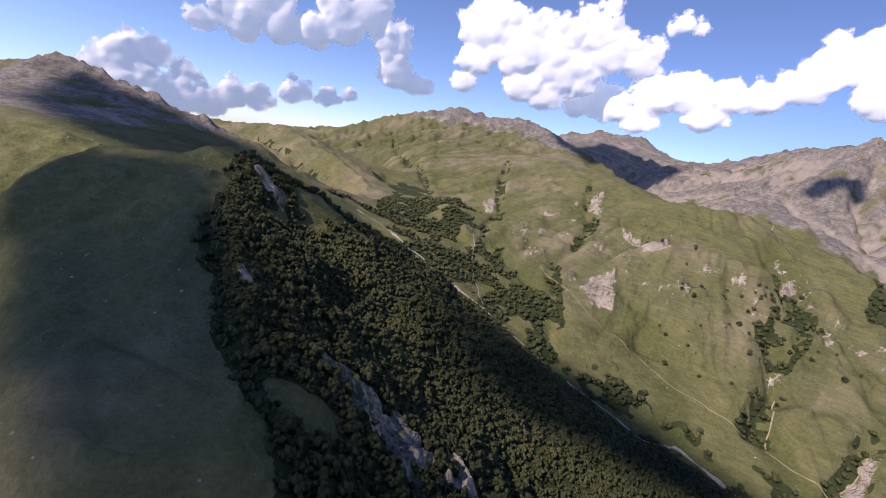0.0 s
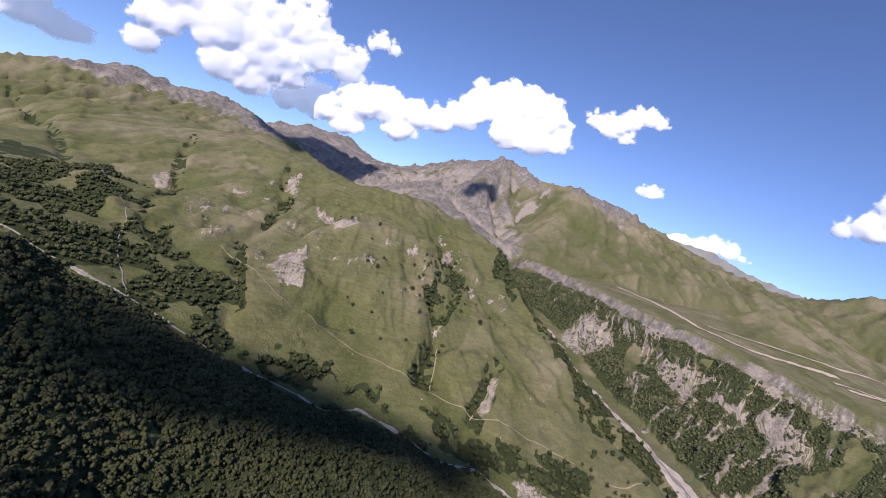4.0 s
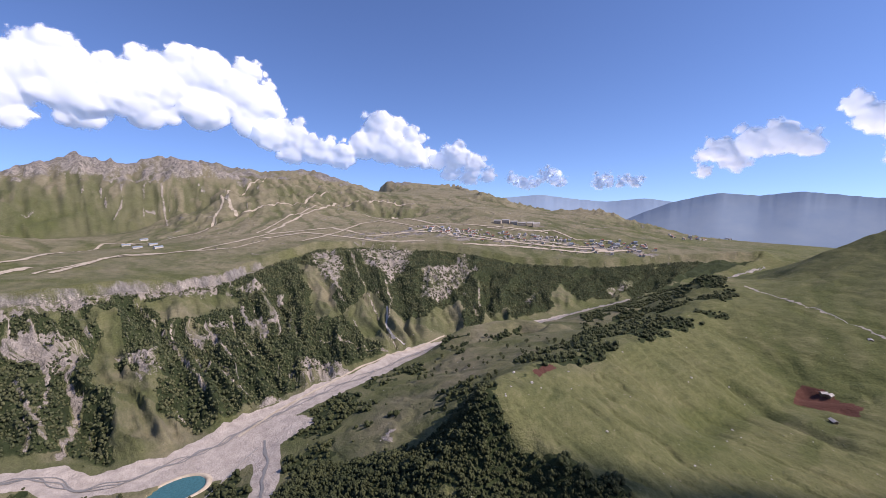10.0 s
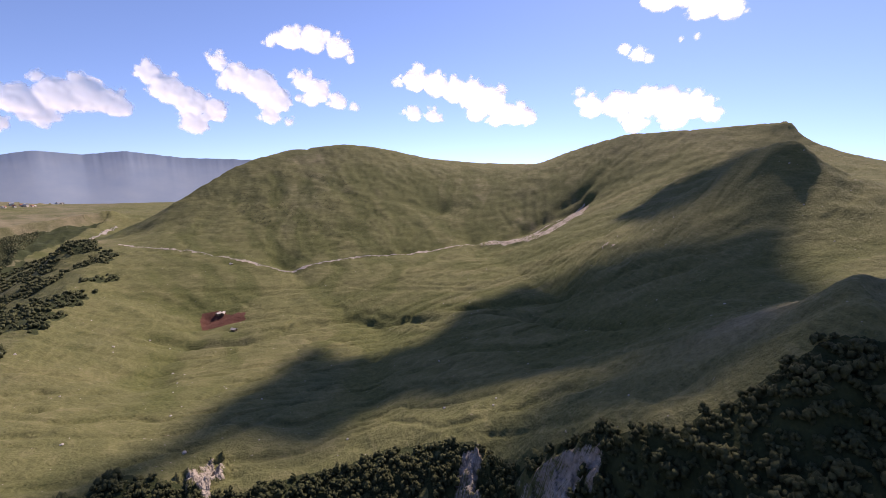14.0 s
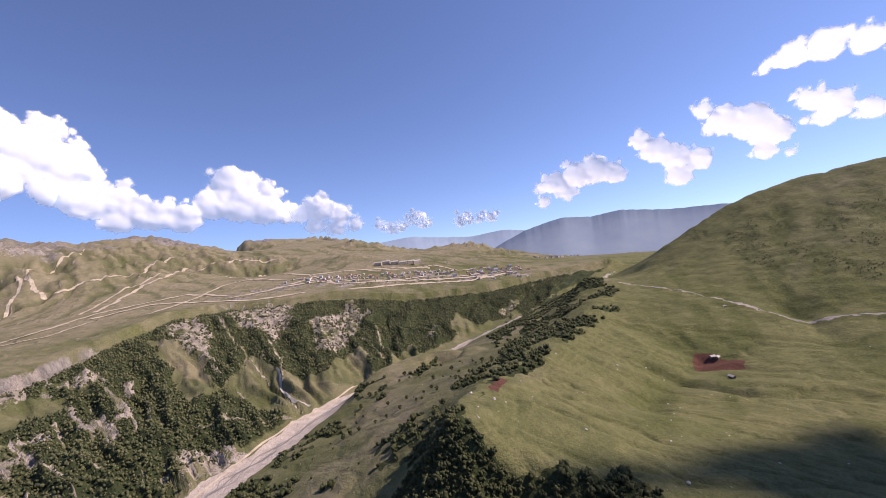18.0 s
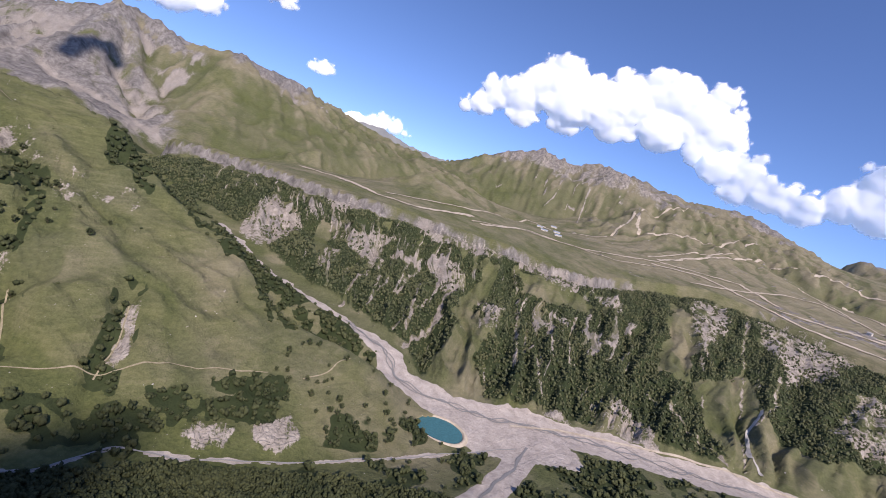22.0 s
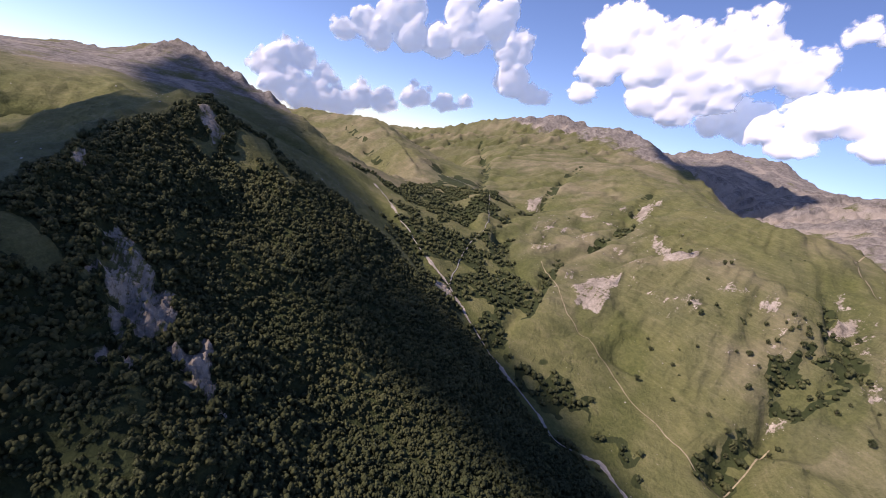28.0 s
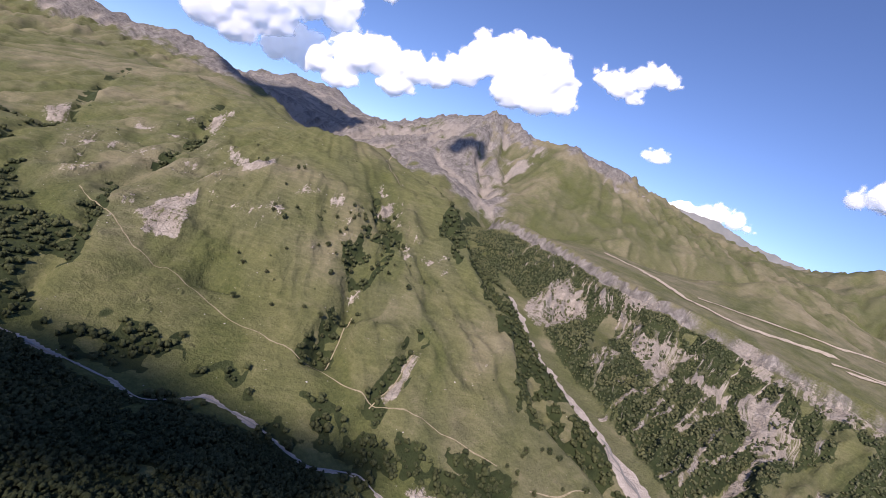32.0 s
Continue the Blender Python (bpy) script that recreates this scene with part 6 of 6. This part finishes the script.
HOUSE_KINDS = [
    (house_meshes(9, 7, 5.6, 2.6, PLASTER, ROOF_RED, 2), "two-storey pale plastered house with a rusty red roof"),
    (house_meshes(11, 8, 5.8, 2.4, PLASTER, ROOF_GREY, 2), "pale plastered house with a grey metal roof"),
    (house_meshes(8, 6.5, 3.2, 2.2, PLASTER_TAN, ROOF_GREY, 1), "low tan house with a grey metal roof"),
    (house_meshes(13, 9, 8.6, 3.0, PLASTER, ROOF_BLUE, 3), "three-storey pale guest house with a blue roof"),
]
HOTEL_KIND = (house_meshes(34, 13, 14.5, 4.0, PLASTER_TAN, ROOF_GREY, 5), "long five-storey tan hotel with a grey roof")
SHED_KIND = (house_meshes(26, 10, 4.2, 2.4, PLASTER, ROOF_BLUE, 1), "long low farm shed with a pale blue roof")
HUT_KIND = (house_meshes(7, 4.5, 2.3, 1.3, TIMBER, ROOF_GREY, 1), "small timber herders' hut with a grey roof")


def build_house(kind, x, y, turn, name, category, group, windows=99):
    (walls, roof, window, door, spots, door_x, deep), label = kind
    h = thing(name, label, category, x, y, float(ground_z(x, y)) + 0.3, turn, group)
    part("wall", walls, h)
    part("roof", roof, h)
    d = part("door", door, h)
    d.location = (door_x, -deep / 2 - 0.03, 0)
    for p in spots[:windows]:
        part("window", window, h).location = p


def town():
    r = random.Random(5)
    for x, y in TOWN_SPOTS:
        for k in range(15):
            px, py = x + r.gauss(0, 34), y + r.gauss(0, 42)
            build_house(HOUSE_KINDS[r.choice((0, 0, 0, 1, 1, 2, 2, 2, 3))], px, py, r.choice((20, 25, 30, 110, 115)) + r.uniform(-8, 8), "house", "house", "houses of the mountain town", 6)
    for k, (x, y) in enumerate(HOTEL_SPOTS):
        build_house(HOTEL_KIND, x, y, 20 + 7 * k, "hotel", "hotel", "hotels above the town", 30)
    for x, y in VILLAGE_SPOTS:
        for k in range(4):
            build_house(HOUSE_KINDS[r.randrange(4)], x + r.gauss(0, 25), y + r.gauss(0, 25), r.uniform(0, 180), "house", "house", "houses of the far village", 6)
    for k, (x, y) in enumerate(FARM_SPOTS):
        build_house(SHED_KIND, x, y, 95 + 4 * k, "farm_shed", "shed", "sheds of the plateau farm", 10)
    for k, (x, y) in enumerate(HUT_SPOTS):
        build_house(HUT_KIND, x, y, 40 + 30 * k, "herders_hut", "hut", "huts on the meadow", 4)


town()


# ---- far ranges ----
def make_distance(name, low, high, snow=None):
    m, nt, b = material(name)
    pos = place(nt)
    n = noise_tex(nt, 0.006, 6, 0.6, pos)
    col = ramp(nt, n, [(0.3, low), (0.7, high)])
    if snow:
        z = nt.nodes.new("ShaderNodeSeparateXYZ")
        nt.links.new(pos, z.inputs[0])
        level = maths(nt, "ADD", z.outputs[2], maths(nt, "MULTIPLY", n, 90.0))
        white = maths(nt, "GREATER_THAN", level, snow)
        col = mix(nt, white, col, (0.82, 0.83, 0.85))
    nt.links.new(col, b.inputs["Base Color"])
    b.inputs["Roughness"].default_value = 1.0
    return m


def backdrop(number, crest, far, mat, rough, label):
    """A far mountain range: its crest by bearing and height angle, with ribbed slopes towards the eye."""
    az, el = np.array([c[0] for c in crest]), np.array([c[1] for c in crest])
    az = np.concatenate([[az[0] - 9, az[0] - 4], az, [az[-1] + 4, az[-1] + 9]])
    el = np.concatenate([[el[0] - 3, el[0] - 1], el, [el[-1] - 1, el[-1] - 3]])
    a = np.arange(az[0], az[-1], 0.12)
    top = -40 + far * np.tan(np.radians(np.interp(a, az, el, left=el[0] - 3, right=el[-1] - 3)))
    swing = np.hanning(25) / np.hanning(25).sum()
    top = np.convolve(np.pad(top, 12, mode="edge"), swing, "valid")
    jag = rough * fbm(a * 9, a * 0, 8.0, 5, 300 + number)
    rows, n = [], len(a)
    for k in np.linspace(0, 1, 22):
        r = far - 1000 * k
        z = top + jag * (1 - k) ** 8 - (top + 560) * k ** 0.8 + 9 * fbm(a * 0.16 + 0.6 * k, a * 0 + k * 1.5, 1.0, 2, 320 + number) * math.sin(math.pi * k ** 0.7) * (0.3 + k)
        rows.append(np.stack([150 + r * np.sin(np.radians(a)), 60 + r * np.cos(np.radians(a)), z], -1))
    co = np.concatenate(rows)
    i = np.arange(n - 1)
    quads = np.concatenate([np.stack([k * n + i, k * n + i + 1, (k + 1) * n + i + 1, (k + 1) * n + i], -1) for k in range(21)])
    tagged(new("backdrop_%d" % number, mesh_from("backdrop", co, quads, [mat])), label, "mountains", kind="structure")


# Aerial haze is put into the base colours of the two blue ranges.
FAR_HAZED = make_distance("far_hazed_range", (0.215, 0.290, 0.385), (0.255, 0.325, 0.405))
FARTHER_HAZED = make_distance("farther_hazed_range", (0.250, 0.345, 0.470), (0.285, 0.375, 0.490))
SNOWY = make_distance("snowy_range", (0.15, 0.165, 0.17), (0.24, 0.24, 0.235), 165.0)
backdrop(1, BACKDROPS[0], 3500, FAR_HAZED, 3, "wooded mountain range tinted blue for distance haze")
backdrop(2, BACKDROPS[1], 4150, FARTHER_HAZED, 3, "mountain range on the horizon, tinted pale blue for haze")
backdrop(3, BACKDROPS[2], 4700, FARTHER_HAZED, 18, "jagged peaks on the horizon, tinted blue for haze")
backdrop(4, BACKDROPS[3], 4700, SNOWY, 14, "far grey range with a snowy summit")


# ---- clouds ----
def make_cloud(name, most, passing):
    m, nt, b = material(name)
    pos = place(nt)
    b.inputs["Base Color"].default_value = (0.88, 0.88, 0.89, 1)
    b.inputs["Roughness"].default_value = 1.0
    b.inputs["Specular IOR Level"].default_value = 0.0
    glow = nt.nodes.new("ShaderNodeBsdfTranslucent")
    glow.inputs["Color"].default_value = (passing, passing, passing * 1.02, 1)
    body = nt.nodes.new("ShaderNodeAddShader")
    nt.links.new(b.outputs[0], body.inputs[0])
    nt.links.new(glow.outputs[0], body.inputs[1])
    clear = nt.nodes.new("ShaderNodeBsdfTransparent")
    wisp = maths(nt, "ADD", attr(nt, "thick"), maths(nt, "MULTIPLY", maths(nt, "SUBTRACT", noise_tex(nt, 0.008, 10, 0.66, pos), 0.5), 1.5))
    n = nt.nodes.new("ShaderNodeMapRange")
    n.interpolation_type = "SMOOTHSTEP"
    n.inputs["From Min"].default_value, n.inputs["From Max"].default_value = 0.0, 0.7
    n.inputs["To Max"].default_value = most
    nt.links.new(wisp, n.inputs["Value"])
    both = nt.nodes.new("ShaderNodeMixShader")
    nt.links.new(n.outputs["Result"], both.inputs[0])
    nt.links.new(clear.outputs[0], both.inputs[1])
    nt.links.new(body.outputs[0], both.inputs[2])
    nt.links.new(both.outputs[0], nt.nodes["Material Output"].inputs["Surface"])
    return m


CLOUD = make_cloud("cloud", 1.0, 0.52)
THICK_CLOUD = make_cloud("thick_cloud", 0.97, 0.05)
CLOUD_FAR = 4750.0


def billows(heap, seed):
    """Balls of a cumulus, each as a row across, up, towards the eye and radius: large ones, smaller ones on them, and smaller again."""
    r = np.random.default_rng(seed)
    az, el, rad = (np.radians(np.array(c)) for c in zip(*heap))
    az = az[0] + (az - az[0] + math.pi) % (2 * math.pi) - math.pi
    mid_a, mid_e = az.mean(), el.mean()
    rows = [((a - mid_a) * math.cos(mid_e) * CLOUD_FAR, (e - mid_e) * CLOUD_FAR, 0.0, q * CLOUD_FAR * 1.08) for a, e, q in zip(az, el, rad)]
    made, level = list(rows), rows
    for count, least, most in ((10, 0.3, 0.55), (6, 0.3, 0.5)):
        nxt_level = []
        for u, v, w, size in level:
            for _ in range(count):
                a, q = r.uniform(0, 2 * math.pi), size * math.sqrt(r.uniform(0.05, 1.0)) * 0.98
                dv = q * math.sin(a)
                nxt_level.append((u + q * math.cos(a), v + (dv if dv > 0 else 0.5 * dv), w + 0.62 * math.sqrt(max(size * size - q * q, 0)), size * r.uniform(least, most)))
        made, level = made + nxt_level, nxt_level
    return made, mid_a, mid_e


def cloud(heap, seed, label):
    """A cumulus: a heap of round billows, flat below, thinning to wisps at its rim."""
    balls, mid_a, mid_e = billows(heap, seed)
    b = np.array(balls)
    step = 9.0 if len(heap) < 8 else 12.0
    pad = 50
    gu, gv = np.meshgrid(np.arange((b[:, 0] - b[:, 3]).min() - pad, (b[:, 0] + b[:, 3]).max() + pad, step), np.arange((b[:, 1] - b[:, 3]).min() - pad, (b[:, 1] + b[:, 3]).max() + pad, step))
    wu, wv = gu + 13 * fbm(gu, gv, 80, 4, seed, 0.6), gv + 13 * fbm(gu, gv, 80, 4, seed + 9, 0.6)
    rim, out = np.full(gu.shape, -60.0), np.zeros(gu.shape)
    u0, v0 = gu[0, 0], gv[0, 0]
    for u, v, w, size in balls:
        i0, i1 = int((v - size - 60 - v0) / step), int((v + size + 60 - v0) / step) + 1
        j0, j1 = int((u - size - 60 - u0) / step), int((u + size + 60 - u0) / step) + 1
        part_of = (slice(max(i0, 0), i1), slice(max(j0, 0), j1))
        dv = wv[part_of] - v
        d = np.hypot(wu[part_of] - u, np.where(dv < 0, dv * 1.2, dv))
        rim[part_of] = np.maximum(rim[part_of], size - d)
        out[part_of] = np.maximum(out[part_of], np.where(d < size, w + np.sqrt(np.maximum(size * size - d * d, 0)), 0))
    thick = np.clip(-0.2 + rim / 60.0, -1, 1.7)
    for _ in range(5):
        p = np.pad(out, 1, mode="edge")
        out = 0.4 * out + 0.15 * (p[:-2, 1:-1] + p[2:, 1:-1] + p[1:-1, :-2] + p[1:-1, 2:])
    out = 0.4 * out
    shown = thick > -0.75
    ahead = np.array([math.sin(mid_a) * math.cos(mid_e), math.cos(mid_a) * math.cos(mid_e), math.sin(mid_e)])
    right = np.array([math.cos(mid_a), -math.sin(mid_a), 0.0])
    up = np.cross(right, ahead)
    base = np.array([150.0, 60.0, -40.0])
    rows, cols = gu.shape
    ids = np.arange(rows * cols).reshape(rows, cols)
    cells = (shown[:-1, :-1] & shown[1:, :-1] & shown[:-1, 1:] & shown[1:, 1:])
    q = np.stack([ids[:-1, :-1], ids[:-1, 1:], ids[1:, 1:], ids[1:, :-1]], -1)[cells]
    front = base + ahead * (CLOUD_FAR - out[..., None]) + right * gu[..., None] + up * gv[..., None]
    used, q = np.unique(q, return_inverse=True)
    me = mesh_from("cloud", front.reshape(-1, 3)[used], q.reshape(-1, 4), [CLOUD])
    a = me.attributes.new("thick", "FLOAT", "POINT")
    a.data.foreach_set("value", thick.ravel()[used].astype(np.float32))
    return tagged(new("cloud", me), label, "cloud", "clouds")


for k, heap in enumerate(CLOUDS):
    wide = max(c[0] + c[2] for c in heap) - min(c[0] - c[2] for c in heap)
    cloud(heap, 100 + 20 * k, "large white cumulus cloud with a shaded grey base" if wide > 12 else "small white cumulus cloud in the blue sky")


def shade_cloud(outline, up_by, seed):
    """An unseen cloud added on the way to the sun, cut to shade an outline of the ground."""
    c = np.array(outline, float)
    x, y = np.meshgrid(np.arange(c[:, 0].min() - 80, c[:, 0].max() + 80, 9.0), np.arange(c[:, 1].min() - 80, c[:, 1].max() + 80, 9.0))
    wx, wy = x + 16 * fbm(x, y, 90, 3, seed), y + 16 * fbm(x, y, 90, 3, seed + 5)
    thick = inside(wx, wy, outline).astype(float)
    for _ in range(5):
        p = np.pad(thick, 1, mode="edge")
        thick = 0.2 * (thick + p[:-2, 1:-1] + p[2:, 1:-1] + p[1:-1, :-2] + p[1:-1, 2:])
    thick = 1.9 * thick - 0.45 + 0.15 * fbm(x, y, 60, 3, seed + 8)
    on = ground_z(x, y)
    rise = up_by + 60 * np.clip(thick, 0, 1) * (1 + 0.5 * fbm(x, y, 70, 3, seed + 3)) - on
    co = (np.stack([x, y, on], -1) + (rise / TO_SUN.z)[..., None] * np.array(TO_SUN)).reshape(-1, 3)
    rows, cols = x.shape
    ids = np.arange(rows * cols).reshape(rows, cols)
    q = np.stack([ids[:-1, :-1], ids[:-1, 1:], ids[1:, 1:], ids[1:, :-1]], -1)
    ok = thick > -0.3
    q = q[ok[:-1, :-1] & ok[1:, 1:] & ok[1:, :-1] & ok[:-1, 1:]]
    me = mesh_from("cloud", co, q, [THICK_CLOUD])
    a = me.attributes.new("thick", "FLOAT", "POINT")
    a.data.foreach_set("value", thick.ravel().astype(np.float32))
    tagged(new("cloud", me), "unseen cloud added overhead to shade the ground", "cloud", "clouds")


for k, outline in enumerate(SHADES):
    shade_cloud(outline, 2150.0, 400 + 30 * k)
